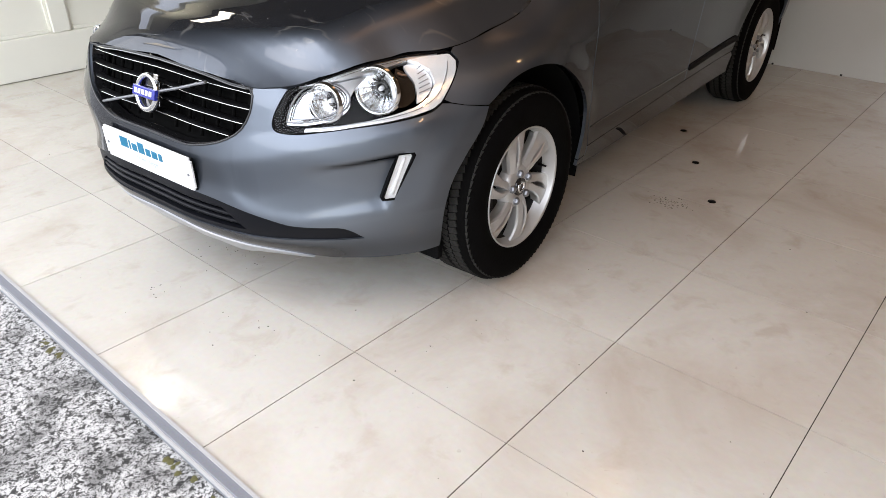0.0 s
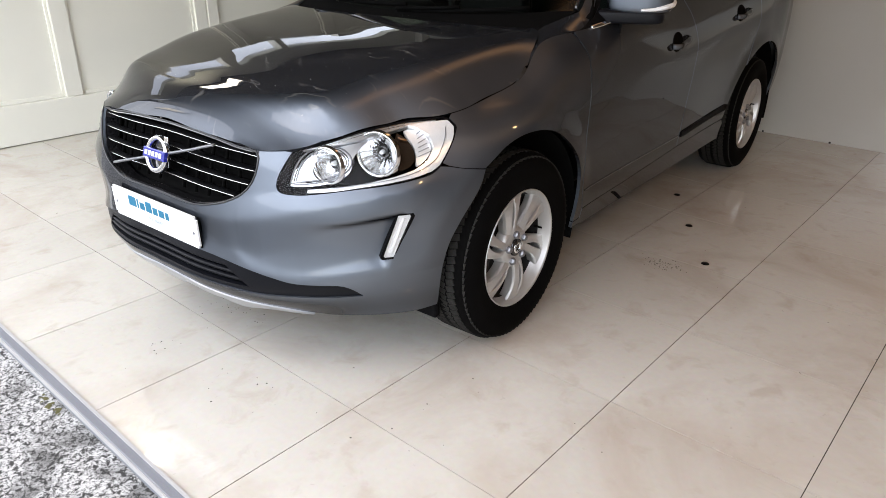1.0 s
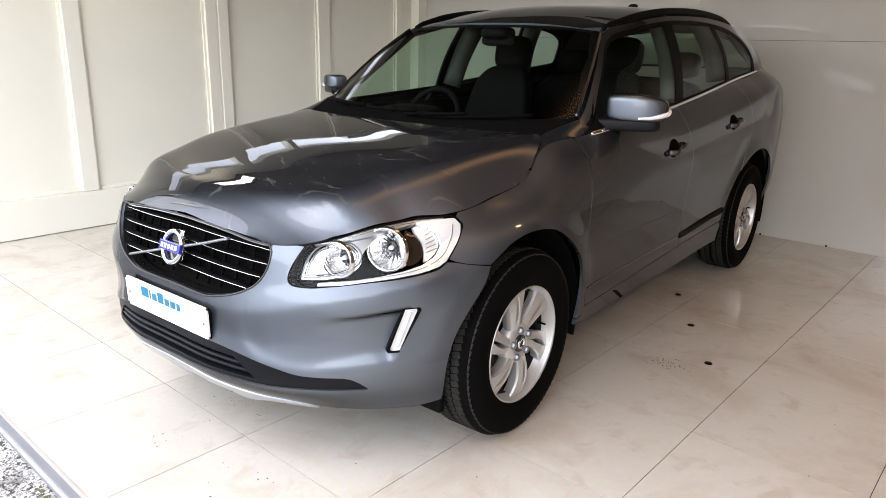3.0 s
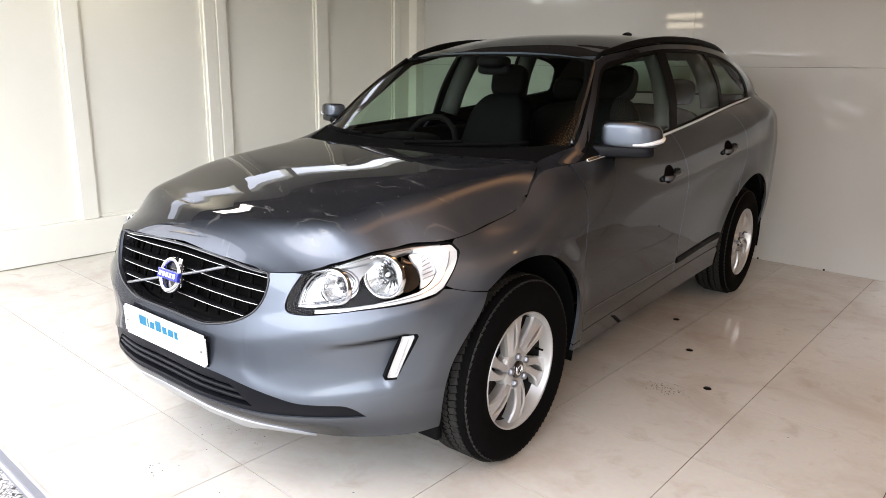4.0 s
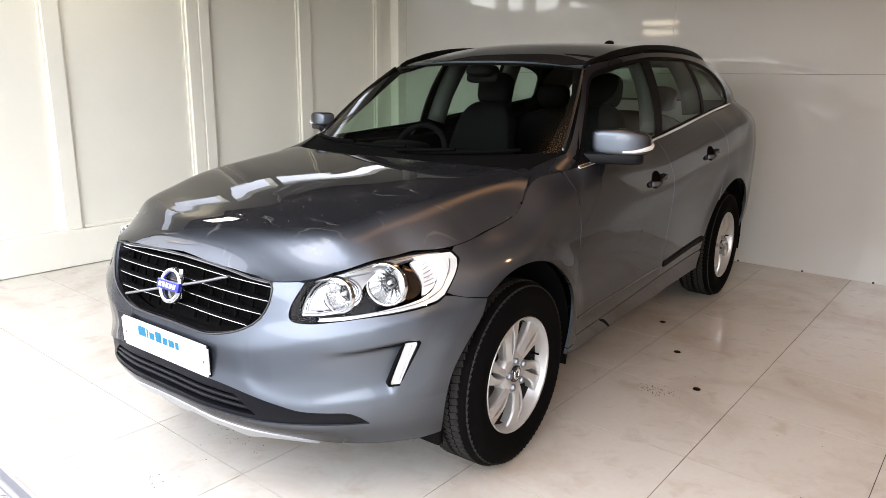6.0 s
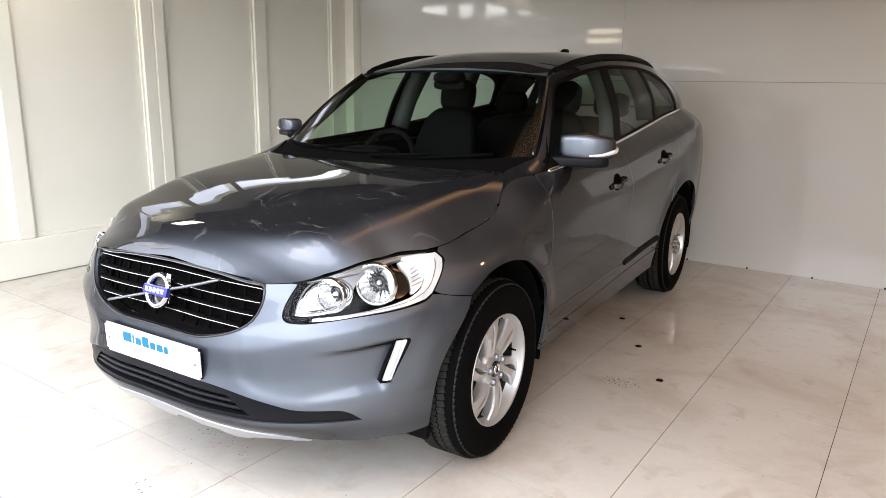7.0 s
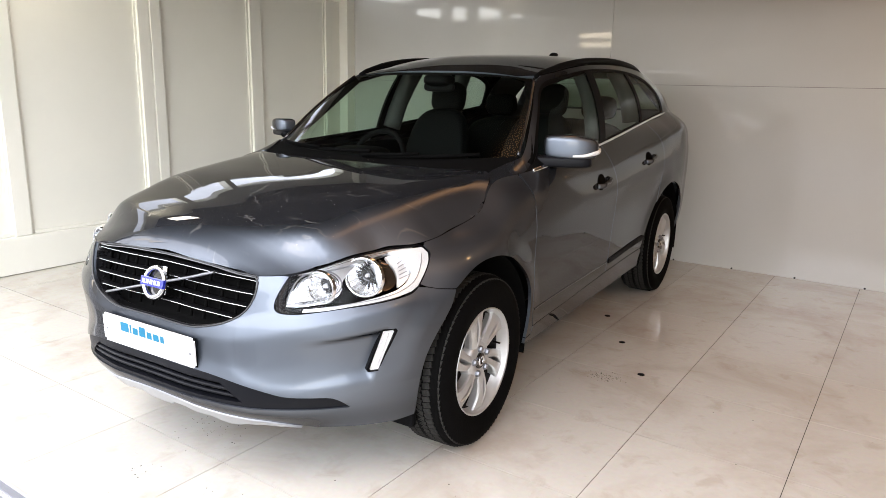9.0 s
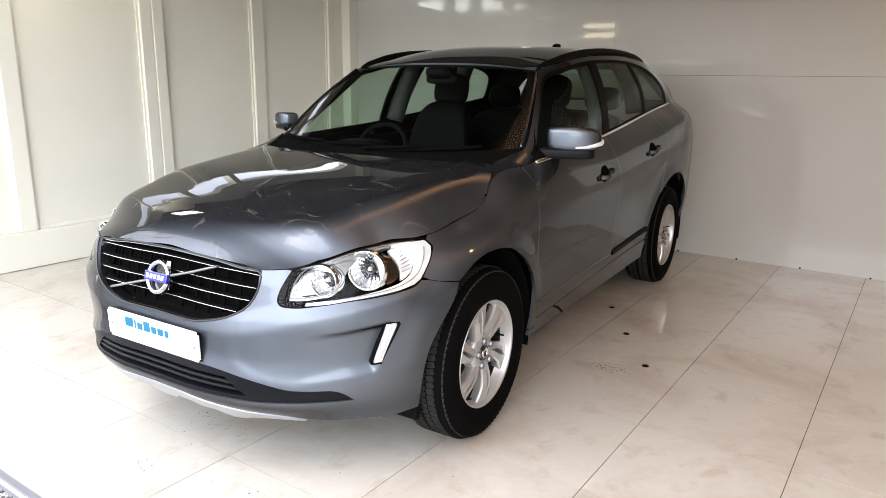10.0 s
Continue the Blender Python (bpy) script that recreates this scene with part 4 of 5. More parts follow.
g = trimmed("rear_window", back_light, tail_surface, PRIVACY, car, 0.1, rim=0.0, offset=-0.004, core=np.array([0, 1.3, 1.0]))
g.visible_shadow = False
g = trimmed("rear_bumper", [(5.056, 0.38), (5.056, 1.315), (5.55, 1.31), (5.55, 0.38)], flank, PAINT, car, 0.06)
g = trimmed("rear_bumper", flip_x([(5.056, 0.38), (5.056, 1.315), (5.55, 1.31), (5.55, 0.38)]), flank, PAINT, car, 0.06)

# added near-black boxes hide the see-through gap at the windscreen corners
for side in (1, -1):
    part("gap_filler", boxed(min(side * 0.66, side * 0.785), max(side * 0.66, side * 0.785), 0.36, 0.66, 0.80, 1.062, bevel=0.01), DARK_VOID, car)
for side in (1, -1):
    part("air_deflector", boxed(min(side * 0.60, side * 0.82), max(side * 0.60, side * 0.82), -0.375, -0.345, 0.185, 0.29, bevel=0.008), BLACK_PLASTIC, car)
# under-body and engine bay keep light from passing through
bm = boxed(-0.66, 0.66, -0.55, 3.4, 0.22, 0.34, bevel=0.03)
box(bm, -0.80, 0.80, 0.50, 2.25, 0.24, 0.34)
part("underbody", bm, DARK_VOID, car)
bm = boxed(-0.56, 0.56, -0.52, 0.36, 0.34, 0.76, bevel=0.05)
part("engine_bay", bm, DARK_VOID, car)


# ---- wheels ----
def wheel(x, y, side, turn):
    w = new("wheel")
    w.parent = car
    w.matrix_local = Matrix.Translation((x * side, y, HUB_Z)) @ Matrix.Diagonal((side, 1, 1, 1)) @ pose(0, 0, 0, turn)
    R, hw = 0.366, 0.1175
    prof = [(-hw + 0.02, 0.222), (-hw, 0.25), (-hw - 0.004, 0.295), (-hw + 0.012, 0.336), (-hw + 0.035, R - 0.012), (hw - 0.035, R - 0.012), (hw - 0.014, 0.338), (hw + 0.001, 0.300), (hw - 0.001, 0.262), (hw - 0.010, 0.235), (hw - 0.018, 0.224), (hw - 0.06, 0.215)]
    part("tyre", revolve([tuple(p) for p in curve(prof, 40)], 96), RUBBER, w, "black treaded rubber tyre", smooth=True)
    bm = bmesh.new()
    n = 84
    for i in range(n):
        a = 360 * i / n
        for x0, x1, da, skew in ((0.074, 0.101, 0, -10), (0.036, 0.068, 2.6, 16), (-0.004, 0.031, 0.8, -16), (-0.038, -0.009, 2.6, 16), (-0.072, -0.043, 0, -16), (-0.101, -0.076, 2.0, 10)):
            rr = R - 0.010 - (0.0125 if abs(x0 + x1) > 0.15 else 0)
            m = pose(0, 0, 0, a + da) @ Matrix.Translation(((x0 + x1) / 2, 0, rr)) @ pose(0, 0, 0, 0, (14 if x0 > 0.07 else -14 if x0 < -0.1 else 0), skew)
            box(bm, -(x1 - x0) / 2, (x1 - x0) / 2, -0.0115, 0.0115, -0.006, 0.005, m=m)
    tread = part("tread", bm, TREAD, w)
    tagged(tread, kind="stuff")
    # rim barrel and lip
    lip = [(hw - 0.020, 0.2265), (hw - 0.012, 0.2258), (hw - 0.010, 0.2230), (hw - 0.018, 0.2190), (hw - 0.036, 0.2170)]
    part("rim_barrel", revolve([(hw - 0.064, 0.2065), (-0.06, 0.195), (-0.10, 0.215)], 60), BARREL, w, smooth=True)
    part("rim", revolve(lip + [(hw - 0.050, 0.2120), (hw - 0.064, 0.2065)], 72), ALLOY, w, smooth=True)
    # six leaning twin spokes, each pair parted by a narrow slot
    face = hw - 0.030
    radii = np.array([0.050, 0.075, 0.095, 0.115, 0.135, 0.155, 0.175, 0.192, 0.207, 0.219])
    half = np.interp(radii, [0.05, 0.085, 0.12, 0.17, 0.20, 0.219], [0.025, 0.031, 0.036, 0.045, 0.055, 0.066])
    slot = np.interp(radii, [0.09, 0.105, 0.15, 0.18, 0.195], [0.0, 0.0075, 0.0095, 0.006, 0.0])
    dish = face + np.interp(radii, [0.05, 0.10, 0.16, 0.219], [-0.006, 0.004, 0.006, -0.004])
    for k in range(6):
        for sign in (1, -1):
            bm = bmesh.new()
            rings = []
            for r, hf, sl, dx in zip(radii, half, slot, dish):
                mid = radians(37 + 60 * k + 17 * (0.219 - r) / 0.169)
                fall = 0.016 if sign > 0 else 0.007
                cut = [(-0.048, hf * 0.94), (-fall - 0.008, hf), (-fall * 0.8, hf - 0.003), (-fall * 0.25, sl + (hf - sl) * 0.45), (-0.0005, sl + 0.0035), (-0.004, sl), (-0.048, sl)]
                ring = []
                for dd, off in cut:
                    a = mid + sign * off / r
                    ring.append(bm.verts.new((dx + dd, r * math.cos(a), r * math.sin(a))))
                rings.append(ring)
            for p, q in zip(rings, rings[1:]):
                for i in range(7):
                    bm.faces.new((p[i], p[(i + 1) % 7], q[(i + 1) % 7], q[i]))
            bmesh.ops.recalc_face_normals(bm, faces=bm.faces)
            part("spoke", bm, ALLOY, w)
    a = radians(4)
    part("valve", revolve([(0, 0.005), (0.035, 0.004), (0.036, 0)], 8), RUBBER, w, m=Matrix.Translation((face - 0.045, 0.196 * math.cos(a), 0.196 * math.sin(a))))
    part("hub", revolve([(face - 0.05, 0.085), (face - 0.016, 0.082), (face - 0.004, 0.072), (face - 0.002, 0.040), (face - 0.006, 0.034)], 40), ALLOY, w, smooth=True)
    part("hub_cap", revolve([(face - 0.006, 0.034), (face + 0.002, 0.033), (face + 0.004, 0.028), (face + 0.003, 0.0)], 32), GLOSS_BLACK, w, smooth=True)
    part("cap_ring", revolve([(face + 0.003, 0.022), (face + 0.007, 0.021), (face + 0.007, 0.015), (face + 0.003, 0.014)], 24), CHROME, w, smooth=True)
    for k in range(5):
        a = radians(72 * k + 27)
        bm = revolve([(0, 0.0145), (0.012, 0.0145), (0.018, 0.011), (0.019, 0)], 6)
        part("lug_nut", bm, SILVER, w, m=Matrix.Translation((face - 0.006, 0.054 * math.cos(a), 0.054 * math.sin(a))))
    part("brake_disc", revolve([(0.0, 0.148), (0.012, 0.148), (0.012, 0.07), (0.03, 0.06), (0.03, 0.0)], 48), STEEL, w, smooth=True)
    part("brake_caliper", boxed(-0.03, 0.045, -0.17, -0.105, -0.07, 0.07, bevel=0.012), STEEL, w)
    # added near-black disc stands in for the shade deep in the wheel
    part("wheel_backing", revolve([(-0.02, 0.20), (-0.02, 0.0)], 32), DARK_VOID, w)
    return w


wheel(0.816, 0.0, 1, 0)
wheel(0.816, 0.0, -1, 40)
wheel(0.812, REAR_Y, 1, 4)
wheel(0.812, REAR_Y, -1, 10)


# ---- the car: nose ----
def surface_points(s, z, out=0.0):
    """Points on the flank surface, pushed out along its plan normal."""
    s, z = np.asarray(s, float), np.asarray(z, float)
    p = flank(s, z)
    d = flank(s + 1e-3, z) - flank(s - 1e-3, z)
    nrm = np.stack([d[:, 1], -d[:, 0], np.zeros(len(s))], 1)
    nrm /= np.linalg.norm(nrm, axis=1)[:, None]
    return p + nrm * out


def empty_part(name, parent, label=""):
    ob = new(name)
    ob.parent = parent
    return tagged(ob, label)


grille_half = smooth_line(GRILLE, 34)
grille_top = top_line(0.484, 0.0, 0.003, 12)
grille_loop = grille_half + grille_top
grille_full = grille_loop + flip_x(grille_loop)[1:-1]
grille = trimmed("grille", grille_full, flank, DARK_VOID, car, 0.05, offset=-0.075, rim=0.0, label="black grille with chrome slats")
inner = [(a * 0.975, 0.722 + (b - 0.722) * 0.945) for a, b in grille_full]
trimmed("grille_frame", grille_full, flank, GLOSS_BLACK, grille, 0.03, holes=[inner], offset=-0.010, rim=0.05)
for z, w in ((0.794, 0.478), (0.750, 0.472), (0.707, 0.446), (0.664, 0.388)):
    s = np.linspace(-w, w, 41)
    zz = z + 0.010 * (1 - (s / w)**2)
    part("slat", tube(surface_points(s, zz, -0.030), 0.016, 8, 0.34), BLACK_PLASTIC, grille, smooth=True)
    part("chrome_edge", tube(surface_points(s, zz, -0.0155), 0.0021, 8, 0.75), CHROME, grille, smooth=True)
for i in range(-6, 7):
    s = i * 0.073
    if abs(s) > 0.45 or i == 0:
        continue
    lo = float(np.interp(abs(s), [p[0] for p in grille_half], [p[1] for p in grille_half])) + 0.012
    hi = 0.826 - 0.05 * abs(s)**2
    zz = np.linspace(lo, hi, 7)
    part("rib", tube(surface_points(np.full(7, s), zz, -0.056), 0.006, 6), DARK_VOID, grille, smooth=True)
s = np.linspace(-0.285, 0.290, 16)
rimline = surface_points([q[0] for q in grille_full[::2]], [q[1] for q in grille_full[::2]], 0.000)
loop_pts = [tuple(q) for q in rimline] + [tuple(rimline[0])]
part("grille_edge", tube(loop_pts, 0.0032, 6, cap=False), GREY_EDGE, grille, "satin grey edge round the grille", smooth=True)
part("diagonal_bar", tube(surface_points(s, 0.730 + (s - 0.0) * 0.268, 0.004), 0.009, 8, 0.55), SILVER, grille, "satin silver bar across the grille", smooth=True)
badge = empty_part("badge", car, "chrome ring badge with a blue band")
badge.matrix_local = Matrix.Translation((0, -0.842, 0.731)) @ pose(0, 0, 0, -17, 0, 0)


def ring_y(profile, segments=40):
    """A turned solid round the y axis, front towards -y."""
    bm = revolve(profile, segments)
    bmesh.ops.rotate(bm, cent=(0, 0, 0), matrix=Matrix.Rotation(radians(-90), 3, "Z"), verts=bm.verts)
    return bm


part("ring", ring_y([(-0.004, 0.064), (0.010, 0.064), (0.016, 0.060), (0.018, 0.053), (0.014, 0.047), (0.006, 0.044), (-0.004, 0.044)]), CHROME, badge, smooth=True)
part("arrow", boxed(0.036, 0.060, -0.014, -0.002, 0.046, 0.066, bevel=0.003), CHROME, badge)
part("backing", ring_y([(-0.004, 0.046), (-0.002, 0.046), (-0.002, 0.0)]), GLOSS_BLACK, badge)
part("band", boxed(-0.064, 0.064, -0.0225, -0.008, -0.017, 0.017, bevel=0.003), BADGE_BLUE, badge)
for k in range(5):
    part("mark", boxed(-0.050 + k * 0.021, -0.036 + k * 0.021, -0.0240, -0.0222, -0.008, 0.008), PLATE_WHITE, badge)

# dealer's plate
plate = empty_part("plate", car, "white dealer plate with blue and grey print")
plate.matrix_local = Matrix.Translation((0, -0.899, 0.5295)) @ pose(0, 0, 0, 1.5, 0, 0)
bm = bmesh.new()
box(bm, -0.26, 0.26, 0.0, 0.006, -0.0555, 0.0555)
bmesh.ops.bevel(bm, geom=[e for e in bm.edges if abs((e.verts[0].co - e.verts[1].co).y) > 0.004], offset=0.010, segments=4, affect="EDGES")
part("board", bm, PLATE_WHITE, plate)
part("backing", boxed(-0.258, 0.258, 0.0065, 0.012, -0.0535, 0.0535), BLACK_PLASTIC, plate)


for x0, x1, z1 in ((-0.152, -0.104, 0.038), (-0.097, -0.088, 0.036), (-0.080, -0.050, 0.028), (-0.042, -0.006, 0.040), (0.002, 0.030, 0.028), (0.038, 0.070, 0.028), (0.078, 0.098, 0.028)):
    part("blue_mark", boxed(x0, x1, -0.0012, 0.001, 0.002, z1, bevel=0.0005), PLATE_BLUE, plate)


def lettering(text, height, mat, parent, m):
    data = bpy.data.curves.new("lettering", "FONT")
    data.body, data.size, data.extrude = text, height, 0.0006
    tmp = bpy.data.objects.new("lettering", data)
    scene.collection.objects.link(tmp)
    me = bpy.data.meshes.new_from_object(tmp)
    bpy.data.objects.remove(tmp)
    me.materials.append(mat)
    ob = new("lettering", me)
    ob.parent, ob.matrix_local = parent, m
    return ob


lettering("Drive happy", 0.026, PLATE_PALE, plate, Matrix.Translation((-0.064, -0.0008, -0.026)) @ pose(0, 0, 0, 90))
for x in (-0.237, 0.237):
    part("screw", ring_y([(-0.001, 0.005), (0.003, 0.0045), (0.004, 0)], 12), SILVER, plate, m=Matrix.Translation((x, 0, -0.004)))

# lower grille: dark mouth with three bars
mouth = trimmed("lower_grille", [(a * 1.03, 0.411 + (b - 0.411) * 1.08) for a, b in OPENING], flank, DARK_VOID, car, 0.05, offset=-0.07, rim=0.0)
for z, w in ((0.436, 0.35), (0.414, 0.385), (0.392, 0.41)):
    s = np.linspace(-w, w, 31)
    part("bar", tube(surface_points(s, z + 0.008 * (1 - (s / w)**2), -0.020), 0.013, 8, 0.55), TRIM_PLASTIC, mouth, smooth=True)


# ---- headlamps ----
def bowl(radius, depth, segments=36):
    """A reflector dish, open towards -y, with stepped facets."""
    prof = [(-depth * (1 - (r / radius)**2) , r) for r in np.linspace(radius, 0.008, 9)]
    return ring_y([(0.004, radius + 0.004), (0.004, radius)] + prof, segments)


WHITE_REFLECTOR = material("bright_reflector", (0.92, 0.93, 0.94), 0.2, 0.35, spread=0.03, bump=0.4, bump_scale=45)
FACETED = material("faceted_reflector", (0.88, 0.89, 0.91), 0.14, 1.0, spread=0.1, bump=0.6, bump_scale=60)
SATIN = material("satin_silver", (0.62, 0.63, 0.65), 0.28, 0.75, spread=0.05)
CLEAR_BULB = material("bulb_glass", (0.75, 0.76, 0.78), 0.05, 0.3, 1.0)
BRONZE = material("dark_bronze_lens", (0.045, 0.030, 0.020), 0.12, 0.5, 1.0)
lamp_top = top_line(0.64, 1.175, 0.002, 12)
lamp_loop = smooth_line(LAMP_LOW, 36) + smooth_line(LAMP_TIP, 14)[1:] + smooth_line(lamp_top, 24)[::-1]
lamp_mid = np.array([0.87, 0.786])


def shrink(loop, f, mid=lamp_mid):
    return [tuple(mid + (np.array(p) - mid) * np.array(f)) for p in loop]


def flat_flank(s, z):
    return flank(s, z, False)


for side in (1, -1):
    mir = (lambda q: q) if side > 0 else flip_x
    lamp = trimmed("headlamp", mir(lamp_loop), flank, BLACK_PLASTIC, car, 0.03, offset=-0.105, rim=0.0, label="clear-lens headlamp with chrome reflectors")
    lens = trimmed("lens", mir(shrink(lamp_loop, (0.985, 0.965))), flank, LENS, lamp, 0.03, rim=0.0, offset=0.001)
    lens.visible_shadow = False
    trimmed("seal", mir(lamp_loop), flank, BLACK_PLASTIC, lamp, 0.02, holes=[mir(shrink(lamp_loop, (0.983, 0.960)))], rim=0.05, offset=-0.003)
    # bright tray along the lower and outer edge, trims and dark pockets
    low = [(0.656, 0.7045), (0.74, 0.7095), (0.80, 0.7165), (0.908, 0.726), (0.992, 0.7355), (1.06, 0.747), (1.095, 0.762), (1.128, 0.793), (1.174, 0.840), (1.191, 0.861), (1.184, 0.8785), (1.10, 0.8775), (1.03, 0.872),
           (1.062, 0.866), (1.094, 0.846), (1.090, 0.812), (1.055, 0.778), (1.00, 0.757), (0.93, 0.743), (0.85, 0.731), (0.76, 0.7215), (0.66, 0.7135)]
    trimmed("reflector_tray", mir(low), flank, WHITE_REFLECTOR, lamp, 0.02, rim=0.03, offset=-0.006)
    mids = np.array(smooth_line([(0.67, 0.709), (0.80, 0.7225), (0.93, 0.736), (1.02, 0.752), (1.085, 0.778), (1.13, 0.822), (1.160, 0.858)], 24))
    part("tray_line", tube(surface_points(mids[:, 0], mids[:, 1], -0.0045) * np.array([side, 1, 1]), 0.0014, 5), SILVER, lamp, smooth=True)
    over = top_line(0.640, 1.165, 0.0045, 18) + [(1.10, 0.8765), (1.03, 0.8715), (0.952, 0.861), (0.80, 0.842), (0.71, 0.8275)]
    trimmed("upper_trim", mir(over), flank, SATIN, lamp, 0.02, rim=0.02, offset=-0.007)
    for drop in (0.0105, 0.0150):
        q = np.array(top_line(0.70, 1.02, drop, 14))
        part("trim_line", tube(surface_points(q[:, 0], q[:, 1], -0.0065) * np.array([side, 1, 1]), 0.0011, 5), CHROME, lamp, smooth=True)
    petal = [(0.596, 0.7215), (0.610, 0.760), (0.636, 0.796), (0.665, 0.813), (0.72, 0.825), (0.775, 0.815), (0.800, 0.790), (0.790, 0.764), (0.75, 0.742), (0.704, 0.730), (0.64, 0.722)]
    hole = [(0.722 + 0.054 * math.cos(q), 0.776 + 0.041 * math.sin(q)) for q in np.linspace(0, 2 * math.pi, 24, endpoint=False)]
    trimmed("inner_reflector", mir(smooth_line(petal + petal[:1], 40)[:-1]), flank, FACETED, lamp, 0.02, holes=[mir(hole)], rim=0.02, offset=-0.024)
    ring_line = smooth_line(petal + petal[:1], 40)
    for f, r, mat in ((1.0, 0.0026, SILVER), (0.82, 0.0018, SILVER), (0.90, 0.0012, BLACK_PLASTIC)):
        q = np.array(shrink(ring_line, (f, f), np.array([0.70, 0.772])))
        part("petal_line", tube(surface_points(q[:, 0], q[:, 1], -0.0225) * np.array([side, 1, 1]), r, 6), mat, lamp, smooth=True)
    fill = [(0.655, 0.812), (0.70, 0.8255), (0.80, 0.8405), (0.865, 0.8485), (0.845, 0.838), (0.815, 0.816), (0.800, 0.796), (0.775, 0.817), (0.72, 0.8265)]
    trimmed("filler", mir(fill), flank, SATIN, lamp, 0.02, rim=0.01, offset=-0.022)
    bronze = [(0.978, 0.861), (0.958, 0.832), (0.966, 0.800), (0.954, 0.764), (0.985, 0.768), (1.013, 0.785), (1.020, 0.815), (1.006, 0.846)]
    trimmed("indicator", mir(smooth_line(bronze + bronze[:1], 30)[:-1]), flank, BRONZE, lamp, 0.02, rim=0.012, offset=-0.020, label="dark bronze indicator lens")
    q = np.array([(0.975, 0.838), (0.990, 0.832), (1.004, 0.830)])
    part("amber_bulb", tube(surface_points(q[:, 0], q[:, 1], -0.017) * np.array([side, 1, 1]), 0.0035, 6), AMBER, lamp, smooth=True)
    ribbed = [(1.012, 0.866), (1.040, 0.868), (1.078, 0.858), (1.090, 0.838), (1.082, 0.808), (1.050, 0.782), (1.018, 0.772), (1.026, 0.800), (1.026, 0.830), (1.016, 0.850)]
    trimmed("ribbed_reflector", mir(smooth_line(ribbed + ribbed[:1], 36)[:-1]), flank, WHITE_REFLECTOR, lamp, 0.015, rim=0.012, offset=-0.022)
    for k in range(6):
        q = np.array([(1.030 + 0.004 * k, 0.785 + 0.0115 * k), (1.075, 0.795 + 0.0115 * k)])
        part("rib", tube(surface_points(q[:, 0], q[:, 1], -0.019) * np.array([side, 1, 1]), 0.0018, 5), SILVER, lamp)
    collar = [(0.930, 0.846), (0.952, 0.850), (0.956, 0.815), (0.950, 0.764), (0.932, 0.756), (0.940, 0.790), (0.940, 0.820)]
    trimmed("collar", mir(collar), flank, SATIN, lamp, 0.015, rim=0.012, offset=-0.016)
    for s0, z0, r, aim in ((0.895, 0.797, 0.066, 16), (0.722, 0.773, 0.052, 8)):
        p = surface_points([s0], [z0], -0.034 if r > 0.06 else -0.030)[0]
        seat_at = Matrix.Translation((p[0] * side, p[1], p[2])) @ pose(0, 0, 0, -2, 0, aim * side)
        part("reflector", bowl(r, 0.06 if r > 0.06 else 0.045, 18), FACETED, lamp, m=seat_at)
        part("reflector_ring", ring_y([(0.0, r + 0.010), (0.012, r + 0.006), (0.014, r + 0.001), (0.008, r - 0.003), (0.0, r - 0.003)], 44), CHROME, lamp, smooth=True, m=seat_at)
        part("bulb_shield", ring_y([(-0.05, 0.020), (-0.030, 0.020), (-0.026, 0.012), (-0.05, 0.011)], 20), GLOSS_BLACK, lamp, smooth=True, m=seat_at)
        part("bulb", ring_y([(-0.06, 0.008), (-0.026, 0.008), (-0.016, 0.005), (-0.012, 0.0)], 16), CLEAR_BULB, lamp, smooth=True, m=seat_at)
    # daytime lamp
    dmid = np.array([0.929, 0.556])
    drl = trimmed("daytime_lamp", mir(shrink(DRL, (0.80, 0.947), dmid)), flat_flank, PLATE_WHITE, car, 0.02, offset=-0.005, rim=0.0, label="slim upright daytime lamp in a black frame")
    trimmed("frame", mir(DRL), flat_flank, BLACK_PLASTIC, drl, 0.02, holes=[mir(shrink(DRL, (0.80, 0.947), dmid))], rim=0.035, offset=0.003)
    g = trimmed("cover", mir(shrink(DRL, (0.82, 0.952), dmid)), flat_flank, LENS, drl, 0.03, offset=0.002, rim=0.0)
    g.visible_shadow = False
    q0, q1 = flat_flank([0.908, 0.950], [0.500, 0.615])
    q0, q1 = q0 + np.array([-0.004, 0.004, 0]), q1 + np.array([-0.004, 0.004, 0])
    part("light_guide", tube(np.linspace(q0, q1, 6) * np.array([side, 1, 1]), 0.006, 8), PLATE_WHITE, drl, smooth=True)


# ---- mirrors, handles, wipers, aerial ----
def pillow(cx, cy, cz, hx, hy, hz, power=0.55, rings=20, segs=32):
    """A rounded box: a ball with flattened sides."""
    bm = bmesh.new()
    bmesh.ops.create_uvsphere(bm, u_segments=segs, v_segments=rings, radius=1.0)
    for v in bm.verts:
        v.co = Vector([math.copysign(abs(c)**power, c) * h for c, h in zip(v.co, (hx, hy, hz))]) + Vector((cx, cy, cz))
    return bm


